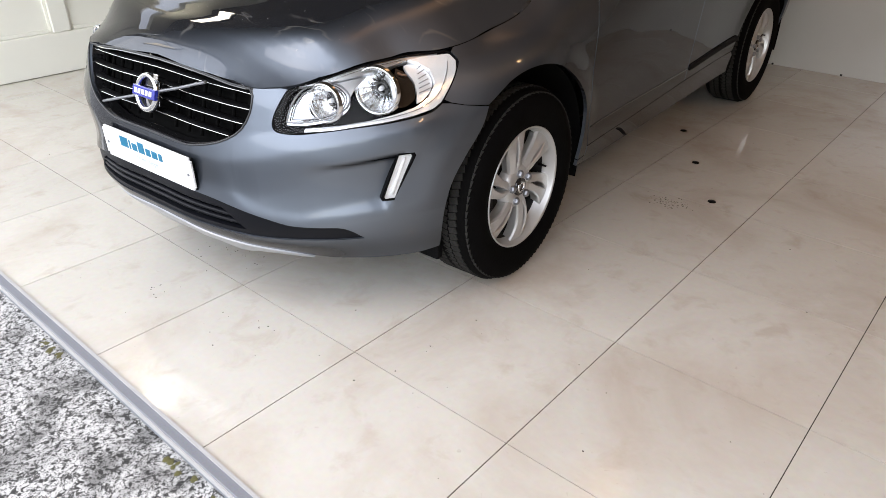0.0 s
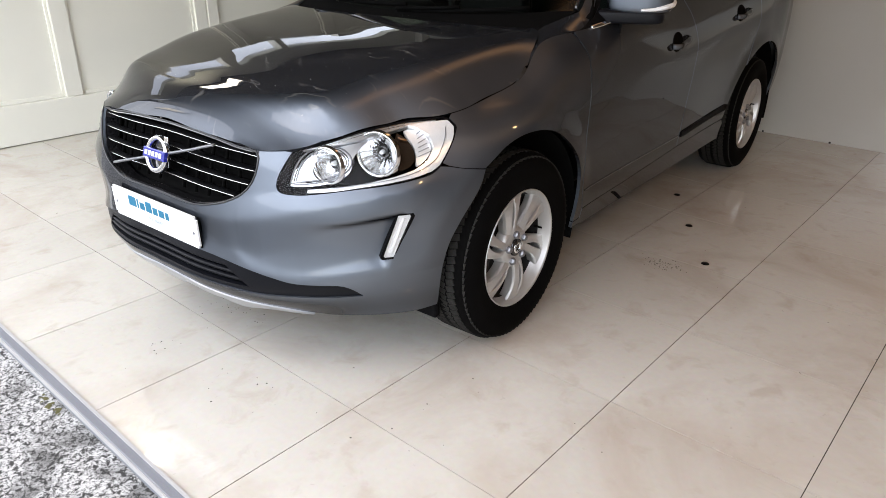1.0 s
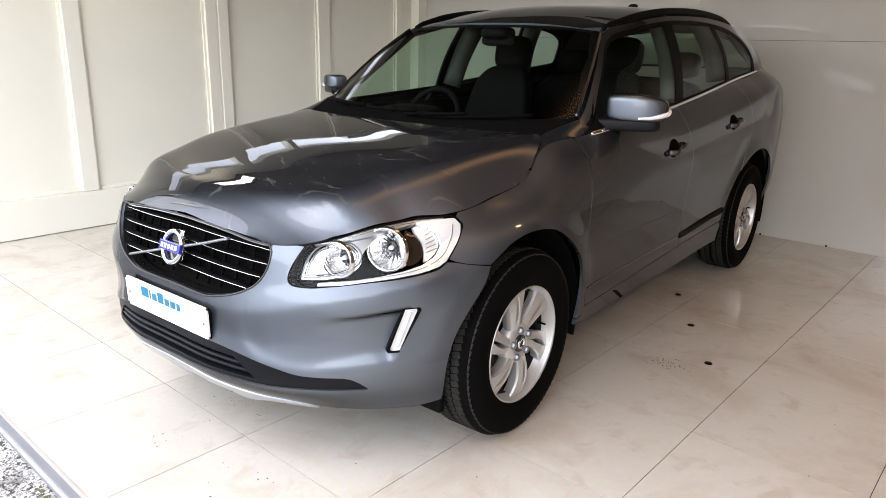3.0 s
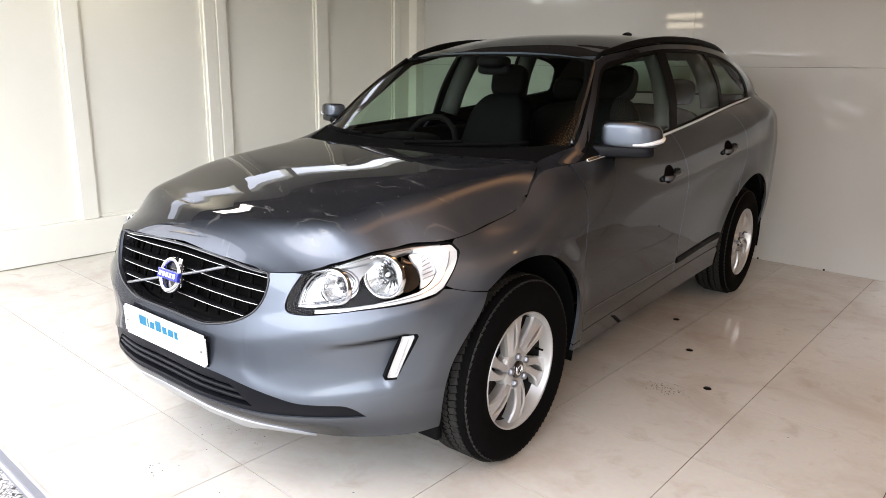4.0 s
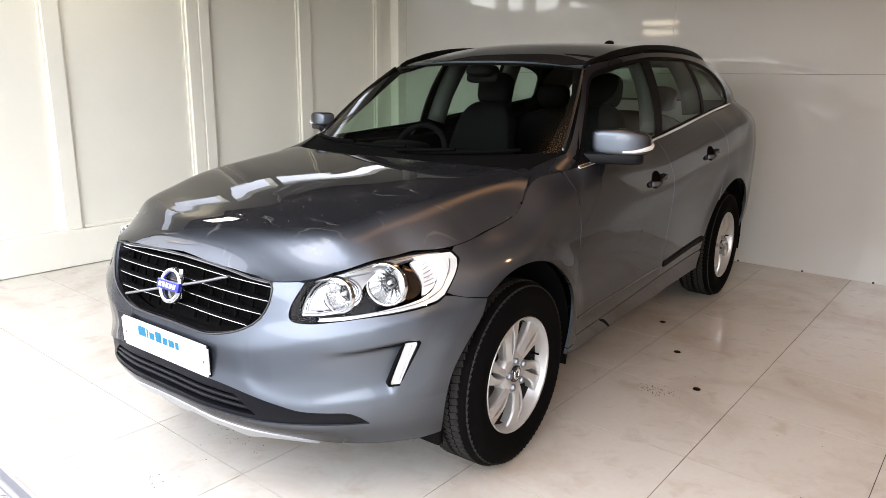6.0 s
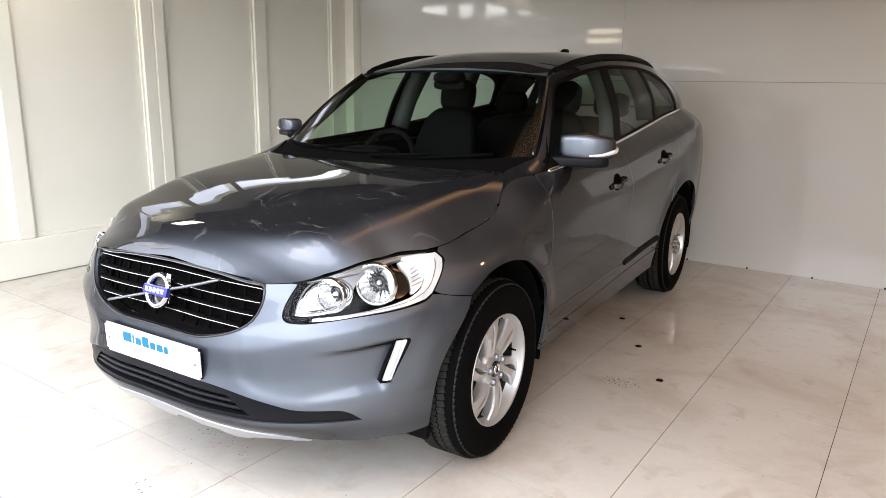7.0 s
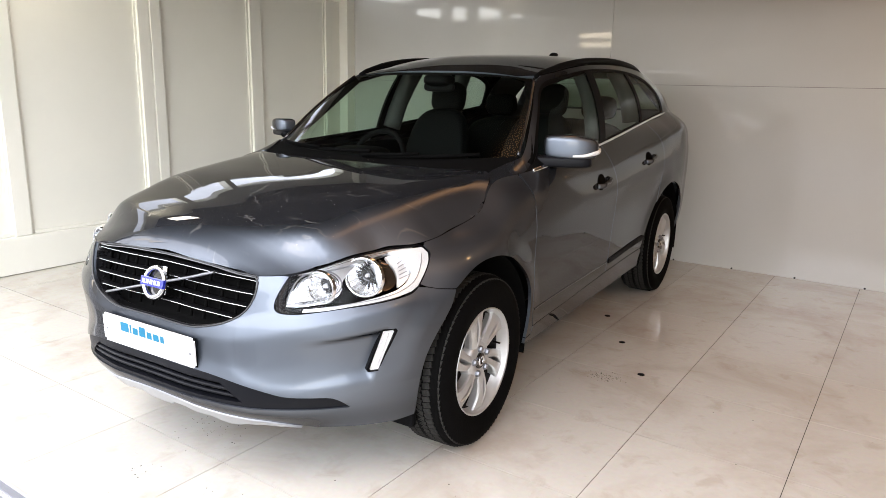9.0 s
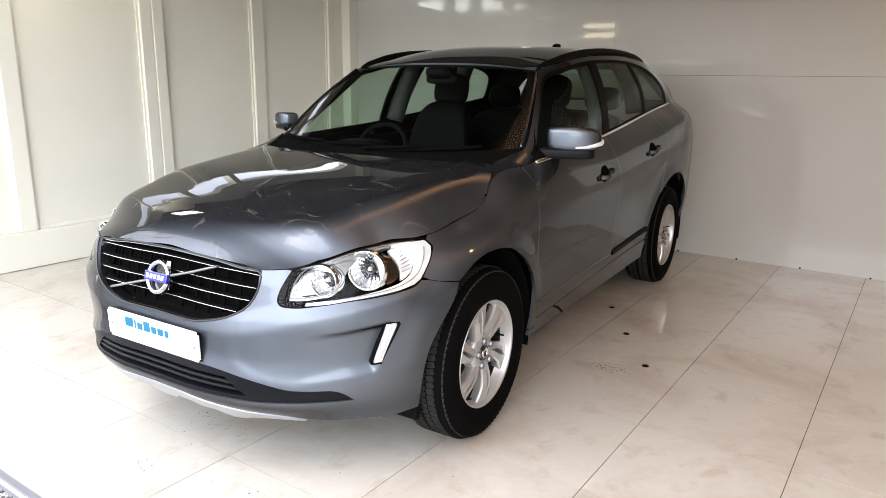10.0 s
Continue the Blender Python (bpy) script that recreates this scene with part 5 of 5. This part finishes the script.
for side in (1, -1):
    mirror = empty_part("door_mirror", car, "painted door mirror with clear indicator strip over a black base")
    size = 1.0 if side > 0 else 0.66
    mirror.matrix_local = Matrix.Translation((0.945 * side, 0.775, 1.188 if side > 0 else 1.208)) @ Matrix.Diagonal((side * size, size, size, 1)) @ pose(0, 0, 0, 0, 0, 24)
    bm = pillow(-0.006, 0, 0, 0.130, 0.070, 0.058, 0.40)
    for v in bm.verts:
        v.co.z -= 0.018 * max(0, v.co.x / 0.122) if v.co.z > 0 else 0
        v.co.y += 0.030 * (v.co.x / 0.122)**2
    part("shell", bm, PAINT, mirror, smooth=True)
    bm = pillow(-0.045, 0.002, -0.070, 0.140, 0.060, 0.027, 0.40)
    part("base", bm, TRIM_PLASTIC, mirror, smooth=True)
    part("arm", tube([(-0.06, 0.0, -0.060), (-0.11, -0.02, -0.070), (-0.17, -0.035, -0.085)], [0.03, 0.028, 0.032], 10, 0.8), BLACK_PLASTIC, mirror, smooth=True)
    pts = [(0.000, -0.070, -0.039), (0.05, -0.066, -0.036), (0.09, -0.052, -0.028), (0.118, -0.018, -0.020), (0.124, 0.02, -0.012)]
    part("indicator_strip", tube(smooth_line(pts, 14), [0.005 + 0.007 * min(1, i / 9) for i in range(14)], 8, 0.9), PLATE_WHITE, mirror, "clear indicator strip", smooth=True)
    bm = pillow(0.0, 0.066, 0.0, 0.105, 0.010, 0.042)
    part("mirror_glass", bm, CHROME, mirror, smooth=True)
    # mirror triangle
    surf = cabin_side(side)
    trimmed("mirror_sail", [(0.50, 0.02), (0.56, 0.28), (0.69, 0.55), (0.70, 0.02)], surf, BLACK_PLASTIC, car, 0.05, offset=0.004, core=np.array([0, 1.3, 1.0]))
    for s0, z0 in ((2.80, 0.962), (3.72, 1.024)):
        p = surface_points([s0 - 0.055, s0 + 0.005, s0 + 0.070], [z0 - 0.010, z0, z0 + 0.009], 0.026) * np.array([side, 1, 1])
        h = part("door_handle", tube(smooth_line([surface_points([s0 - 0.080], [z0 - 0.012], 0.0)[0] * np.array([side, 1, 1]), p[0], p[1], p[2], surface_points([s0 + 0.095], [z0 + 0.012], 0.0)[0] * np.array([side, 1, 1])], 16), 0.0115, 10, 1.3), PAINT, car, smooth=True)
        # flat near-black patch on the door in place of the handle hollow's shade
        loop = [(s0 - 0.012 + 0.062 * math.cos(a), z0 + 0.004 + 0.040 * math.sin(a) + 0.012 * math.cos(a)) for a in np.linspace(0, 2 * math.pi, 24, endpoint=False)]
        trimmed("recess_shade", loop if side > 0 else flip_x(loop), flank, DARK_VOID, h, 0.02, offset=0.0015, rim=0.0)

for a0, a1, t1 in ((-0.86, 0.05, 0.07), (0.02, 0.80, 0.055)):
    a = np.linspace(a0, a1, 14)
    p = windscreen_surface(a, np.linspace(0.005, t1 - 0.02, 14)) + np.array([0, -0.010, 0.012])
    w = part("wiper", tube(p, 0.008, 6, 1.2), RUBBER, car, smooth=True)
    p = windscreen_surface(a[:8], np.linspace(0.0, 0.03, 8)) + np.array([0, -0.02, 0.022])
    part("wiper_arm", tube(p, 0.010, 6, 0.8), RUBBER, w, smooth=True)


def scuttle(a, t):
    a, t = np.asarray(a, float), np.asarray(t, float)
    p0 = np.stack([0.715 * a, 0.215 + 0.15 * np.abs(a)**2, 1.062 + 0 * a], 1)
    p1 = windscreen_surface(a, np.full(len(a), 0.02))
    return p0 + (p1 - p0) * t[:, None]


trimmed("scuttle", [(-1, 0), (-1, 1), (1, 1), (1, 0)], scuttle, DARK_VOID, car, 0.1, core=np.array([0, 0.5, 0.6]))
bm = pillow(0, 0, 0, 0.018, 0.065, 0.026, 0.8)
for v in bm.verts:
    v.co.y += 0.9 * max(0.0, v.co.z)
part("aerial", bm, BLACK_PLASTIC, car, "black aerial fin on the roof", smooth=True, m=Matrix.Translation((0.0, 2.70, 1.70)))


# ---- the cabin ----
cabin = car
part("cabin_floor", boxed(-0.76, 0.76, 0.45, 3.4, 0.36, 0.42), DARK_VOID, cabin)
bm = pillow(0, 0.70, 0.96, 0.74, 0.34, 0.105, 0.5)
for v in bm.verts:
    v.co.y -= 0.16 * (1 - (v.co.x / 0.74)**2) - 0.10
part("dashboard", bm, LEATHER, cabin, smooth=True)
part("instrument_hood", pillow(-0.37, 0.83, 1.065, 0.17, 0.11, 0.045, 0.6), LEATHER, cabin, smooth=True)
bm = revolve([(0.016 * math.cos(a), 0.185 + 0.016 * math.sin(a)) for a in np.linspace(0, 2 * math.pi, 13)], 48)
wheel_pose = Matrix.Translation((-0.37, 0.985, 1.015)) @ pose(0, 0, 0, 0, 0, 90) @ pose(0, 0, 0, 0, 24, 0)
steer = part("steering_wheel", bm, LEATHER, cabin, smooth=True, m=wheel_pose)
part("steering_hub", pillow(0, 0, 0, 0.03, 0.075, 0.065, 0.7), LEATHER, steer, smooth=True)
for ang in (0, 180, 270):
    a = radians(ang)
    part("steering_spoke", tube([(0, 0.05 * math.cos(a), 0.05 * math.sin(a)), (0, 0.18 * math.cos(a), 0.18 * math.sin(a))], 0.016, 8), LEATHER, steer, smooth=True)
for x in (0.37, -0.37):
    seat = empty_part("front_seat", cabin)
    part("cushion", pillow(x, 1.32, 0.66, 0.25, 0.27, 0.10, 0.6), LEATHER, seat, smooth=True)
    bm = pillow(0, 0, 0.30, 0.235, 0.085, 0.33, 0.55)
    for v in bm.verts:
        v.co.y -= 0.05 * abs(v.co.x / 0.235)**3
        v.co.x *= 1 - 0.22 * max(0, (v.co.z - 0.3) / 0.33)
    part("backrest", bm, LEATHER, seat, smooth=True, m=Matrix.Translation((x, 1.60, 0.70)) @ pose(0, 0, 0, -17, 0, 0))
    part("headrest", pillow(0, 0, 0, 0.125, 0.055, 0.105, 0.6), LEATHER, seat, smooth=True, m=Matrix.Translation((x, 1.80, 1.385)) @ pose(0, 0, 0, -12, 0, 0))
bench = empty_part("rear_bench", cabin)
part("cushion", pillow(0, 2.20, 0.66, 0.64, 0.26, 0.10, 0.5), LEATHER, bench, smooth=True)
part("backrest", pillow(0, 2.58, 0.95, 0.66, 0.09, 0.30, 0.5), LEATHER, bench, smooth=True)
for x in (-0.40, 0.40):
    part("headrest", pillow(x, 2.66, 1.33, 0.13, 0.05, 0.085, 0.6), LEATHER, bench, smooth=True)
for side in (1, -1):
    surf = cabin_side(side)
    for pts, r, mat in (([(1.64, 0.02), (1.69, 0.5), (1.72, 0.95)], 0.060 if side < 0 else 0.055, TRIM_GREY), ([(2.45, 0.02), (2.43, 0.5), (2.39, 0.95)], 0.06, TRIM_GREY), ([(0.60, 0.10), (0.80, 0.80), (1.05, 0.985)], 0.026, DARK_VOID)):
        q = np.array(smooth_line(pts, 8))
        p = surf(q[:, 0], q[:, 1]) - np.array([side * (r + 0.014), 0, 0])
        part("pillar_trim", tube(p, r, 10), mat, cabin, smooth=True)
    part("door_lining", boxed(min(side * 0.74, side * 0.80), max(side * 0.74, side * 0.80), 0.55, 3.2, 0.42, 1.085, bevel=0.02), LEATHER, cabin)
    trimmed("tail_trim", [(3.02, 0.0), (3.02, 1.0), (3.42, 1.0), (3.42, 0.0)], surf, TRIM_GREY, cabin, 0.08, offset=-0.03, rim=0.0, core=np.array([0, 1.3, 1.0]))
loop = [(0, 1.25), (0.40, 1.20), (0.55, 1.25), (0.58, 1.8), (0.56, 2.8), (0.48, 3.35), (0, 3.38)]
trimmed("headlining", loop + flip_x(loop)[1:-1], roof_surface, HEADLINER, cabin, 0.08, offset=-0.045, rim=0.0, core=np.array([0, 1.3, 1.0]))
part("interior_mirror", pillow(0, 1.08, 1.452, 0.100, 0.018, 0.028, 0.6), LEATHER, cabin, smooth=True)
part("sensor_pod", pillow(0, 1.08, 1.490, 0.085, 0.075, 0.034, 0.7), LEATHER, cabin, smooth=True)
part("parcel_shelf", boxed(-0.62, 0.62, 2.70, 3.40, 1.02, 1.05), LEATHER, cabin)

# ---- lamps of the bay ----
WARM = (1.0, 0.58, 0.28)
LAMP_GLOW = lamp_material("warm_lamp_glow", (1.0, 0.62, 0.30), 8)
for u, v, watts in ((2.2, 0.4, 8), (2.6, 3.0, 12)):
    p = ROOM @ Vector((u, v, TOP - 0.03))
    d = tagged(new("ceiling_lamp"), "round warm downlight in the ceiling", "lamp", group="downlights of the bay")
    d.location = p
    rimm = revolve([(-0.03, 0.075), (0.0, 0.075), (0.004, 0.066), (0.0, 0.060)], 24)
    part("lamp_ring", rimm, SILVER, d, smooth=True, m=pose(0, 0, 0, 0, 90, 0))
    glow = revolve([(0.0, 0.060), (0.0, 0.0)], 24)
    part("lamp_disc", glow, LAMP_GLOW, d, m=pose(0, 0, 0.002, 0, 90, 0))
    area_lamp("warm_light", 0.12, 0.12, watts, WARM, Matrix.Translation(p + Vector((0, 0, -0.012))))


def streak_glow_material():
    """Warm glow of the added streak panel, brightest along its middle line."""
    m = lamp_material("dim_warm_glow", (1.0, 0.55, 0.27), 0.0)
    m.node_tree.nodes["Principled BSDF"].inputs["Base Color"].default_value = (0.05, 0.04, 0.03, 1)
    n, l = m.node_tree.nodes, m.node_tree.links
    co, sep, sq, ex, mul = (n.new("ShaderNode" + k) for k in ("TexCoord", "SeparateXYZ", "Math", "Math", "Math"))
    l.new(co.outputs["Object"], sep.inputs["Vector"])
    sq.operation, ex.operation, mul.operation = "MULTIPLY", "POWER", "MULTIPLY"
    l.new(sep.outputs["X"], sq.inputs[0])
    l.new(sep.outputs["X"], sq.inputs[1])
    ex.inputs[0].default_value = 1e-11
    l.new(sq.outputs["Value"], ex.inputs[1])
    l.new(ex.outputs["Value"], mul.inputs[0])
    mul.inputs[1].default_value = 1.35
    l.new(mul.outputs["Value"], n["Principled BSDF"].inputs["Emission Strength"])
    return m


# Added glowing panel out of view; makes the warm streak on the hood's shoulder.
panel = tagged(new("streak_glow_panel"), "added dim warm glow panel above the car for the hood's streak", "lamp")
panel.matrix_world = ROOM @ Matrix.Translation((0.08, 1.50, TOP - 0.012)) @ pose(0, 0, 0, 0, 0, 13)
part("frame", boxed(-0.52, 0.52, -1.37, 1.37, 0.0, 0.012, bevel=0.002), SILVER, panel)
part("glow_sheet", boxed(-0.50, 0.50, -1.35, 1.35, -0.004, 0.001, bevel=0.001), streak_glow_material(), panel)
strip = tagged(new("strip_lamp"), "bright white strip lamp under the ceiling by the side wall", "lamp")
strip.matrix_world = ROOM @ Matrix.Translation((-3.72, 0.98, TOP - 0.06))
part("tray", boxed(-0.12, 0.12, -0.32, 0.32, 0.012, 0.06, bevel=0.006), SILVER, strip)
part("tube", boxed(-0.10, -0.02, -0.30, 0.30, -0.010, 0.011, bevel=0.004), lamp_material("white_lamp_glow", (1.0, 0.96, 0.84), 16), strip)
part("tube", boxed(0.02, 0.10, -0.30, 0.30, -0.010, 0.011, bevel=0.004), bpy.data.materials["white_lamp_glow"], strip)

FLOOD_GLOW = lamp_material("flood_lamp_glow", (1.0, 0.90, 0.72), 5)
flood = tagged(new("flood_lamp"), "white twin-tube outdoor lamp beside the open front", "lamp")
flood.matrix_world = ROOM @ Matrix.Translation((-3.475, -1.13, 2.31))
part("housing", boxed(-0.31, 0.31, -0.07, -0.012, -0.14, 0.14, bevel=0.01), SILVER, flood)
for x in (-0.2, 0.2):
    part("hanger", boxed(x - 0.012, x + 0.012, -0.055, -0.030, 0.13, 0.40), SILVER, flood)
    part("bracket", boxed(x - 0.012, x + 0.012, -0.029, 0.324, 0.376, 0.40), SILVER, flood)
for z in (-0.075, 0.075):
    part("tube", boxed(-0.29, 0.29, -0.010, 0.012, z - 0.040, z + 0.040, bevel=0.006), FLOOD_GLOW, flood)

# ---- marks on the floor ----
for x, y in ((1.283, 1.090), (1.048, 1.508), (0.812, 1.942)):
    bm = revolve([(0.0, 0.019), (0.003, 0.017), (0.004, 0.0)], 20)
    ob = new("floor_cap", finish(bm, "floor_cap", BLACK_PLASTIC, True))
    ob.matrix_world = Matrix.Translation((x, y, 0.0)) @ pose(0, 0, 0, 0, -90, 0)
    tagged(ob, "small round black cap set in the floor tiles", "floor cap", group="caps in the floor")
bm = bmesh.new()
rng = random.Random(4)
DIRT = material("dark_dirt", (0.045, 0.038, 0.032), 0.9, spread=0.3)
for cx, cy, spread_x, spread_y, n in ((1.13, 0.96, 0.05, 0.030, 110), (-0.09, -0.53, 0.10, 0.06, 50), (-0.07, -0.92, 0.04, 0.03, 9), (0.437, -0.851, 0.03, 0.02, 6), (1.1, 0.3, 1.2, 1.4, 40), (0.6, -0.9, 1.1, 0.3, 34)):
    for _ in range(n):
        x, y, r = rng.gauss(cx, spread_x), rng.gauss(cy, spread_y), rng.uniform(0.0010, 0.0036)
        vs = [bm.verts.new((x + r * rng.uniform(0.6, 1.5) * math.cos(a), y + r * rng.uniform(0.5, 1.3) * math.sin(a), 0.0006)) for a in (0, 1.3, 2.5, 3.8, 5.0)]
        top = bm.verts.new((x, y, 0.0016))
        for k in range(5):
            bm.faces.new((vs[k], vs[(k + 1) % 5], top))
ob = new("floor_dirt", finish(bm, "floor_dirt", DIRT))
tagged(ob, "dark specks and scuffs of dirt on the tiles", "dirt", kind="stuff")

# moss and grit in the joint outside the threshold
bm = bmesh.new()
MOSS = material("dull_moss", (0.10, 0.095, 0.035), 0.95, spread=0.4, scale=40, bump=0.5)
for _ in range(260):
    u = rng.uniform(-2.6, 2.6)
    if math.sin(u * 5.3) + math.sin(u * 2.1 + 1) < 0.2:
        continue
    p = ROOM @ Vector((u, FLOOR_V0 - 0.053 - abs(rng.gauss(0, 0.014)), -0.050))
    r = rng.uniform(0.004, 0.013)
    ring = [bm.verts.new(p + Vector((r * rng.uniform(0.6, 1.4) * math.cos(a), r * rng.uniform(0.6, 1.4) * math.sin(a), 0.0005))) for a in (0, 0.9, 1.8, 2.7, 3.6, 4.5, 5.4)]
    top = bm.verts.new(p + Vector((0, 0, r * 0.5)))
    for k in range(7):
        bm.faces.new((ring[k], ring[(k + 1) % 7], top))
tagged(new("moss", finish(bm, "moss", MOSS, True)), "dull green-brown moss in the joint beside the threshold", "moss", kind="stuff")

# dust and dried drops on the hood
bm = bmesh.new()
rng = random.Random(11)
DUST = material("pale_dust", (0.45, 0.44, 0.42), 0.8)
for _ in range(240):
    y = rng.uniform(-0.66, 0.30)
    x = rng.uniform(-0.62, 0.62)
    z = float(hood_surface([x], [y])[0])
    r = rng.uniform(0.0005, 0.0014) if rng.random() < 0.93 else rng.uniform(0.0015, 0.0022)
    vs = [bm.verts.new((x + r * math.cos(a) * rng.uniform(0.7, 1.4), y + r * math.sin(a) * rng.uniform(0.7, 1.4), float(hood_surface([x], [y + r * math.sin(a)])[0]) + 0.0004)) for a in (0, 1.26, 2.5, 3.77, 5.0)]
    top = bm.verts.new((x, y, z + 0.0012))
    for k in range(5):
        bm.faces.new((vs[k], vs[(k + 1) % 5], top))
tagged(part("dust_specks", bm, DUST, hood, "pale specks of dust and dried drops"), kind="stuff")

# steel clips at the foot of the back wall
for u in (-0.22, 0.27, 0.757, 1.25, 1.74):
    bm = boxed(-0.007, 0.007, -0.009, 0.0, 0.0, 0.014, bevel=0.002)
    box(bm, -0.004, 0.004, -0.012, -0.008, 0.002, 0.008)
    ob = new("wall_clip", finish(bm, "wall_clip", STEEL))
    ob.matrix_world = ROOM @ Matrix.Translation((u, BACK_V, 0.0))
    tagged(ob, "small dull steel clip at the foot of the wall panels", "clip", group="clips along the wall")


# ---- floor tiles, wall panels ----
tile_mesh = finish(boxed(-PITCH_U / 2 + 0.0015, PITCH_U / 2 - 0.0015, -PITCH / 2 + 0.0012, PITCH / 2 - 0.0012, -0.010, 0.0), "tile", TILE)
for i in range(-7, 8):
    for j in range(0, 8):
        u, v = (i + 0.5) * PITCH_U, (j + 0.5) * PITCH
        if u + PITCH_U / 2 > RIGHT_U or j == 7:
            continue
        ob = new("tile", tile_mesh)
        ob.parent = floor_slab
        ob.matrix_local = Matrix.Translation((u, v, 0))
edge = finish(boxed(-PITCH_U / 2 + 0.0017, PITCH_U / 2 - 0.0017, FLOOR_V0, -0.0013, -0.010, 0.0), "tile", TILE)
last = finish(boxed(-PITCH_U / 2 + 0.0017, PITCH_U / 2 - 0.0017, 7 * PITCH + 0.0013, BACK_V, -0.010, 0.0), "tile", TILE)
for i in range(-7, 8):
    if (i + 1) * PITCH_U > RIGHT_U:
        continue
    for me in (edge, last):
        ob = new("tile", me)
        ob.parent = floor_slab
        ob.matrix_local = Matrix.Translation(((i + 0.5) * PITCH_U, 0, 0))
for u0, u1 in ((LEFT_U, -0.946), (-0.946, RIGHT_U)):
    for z0, z1 in ((0.0, 1.5115), (1.5145, TOP)):
        part("panel", boxed(u0 + 0.001, u1 - 0.001, BACK_V, BACK_V + 0.012, z0, z1, bevel=0.001), BACK_PANEL, back_wall)
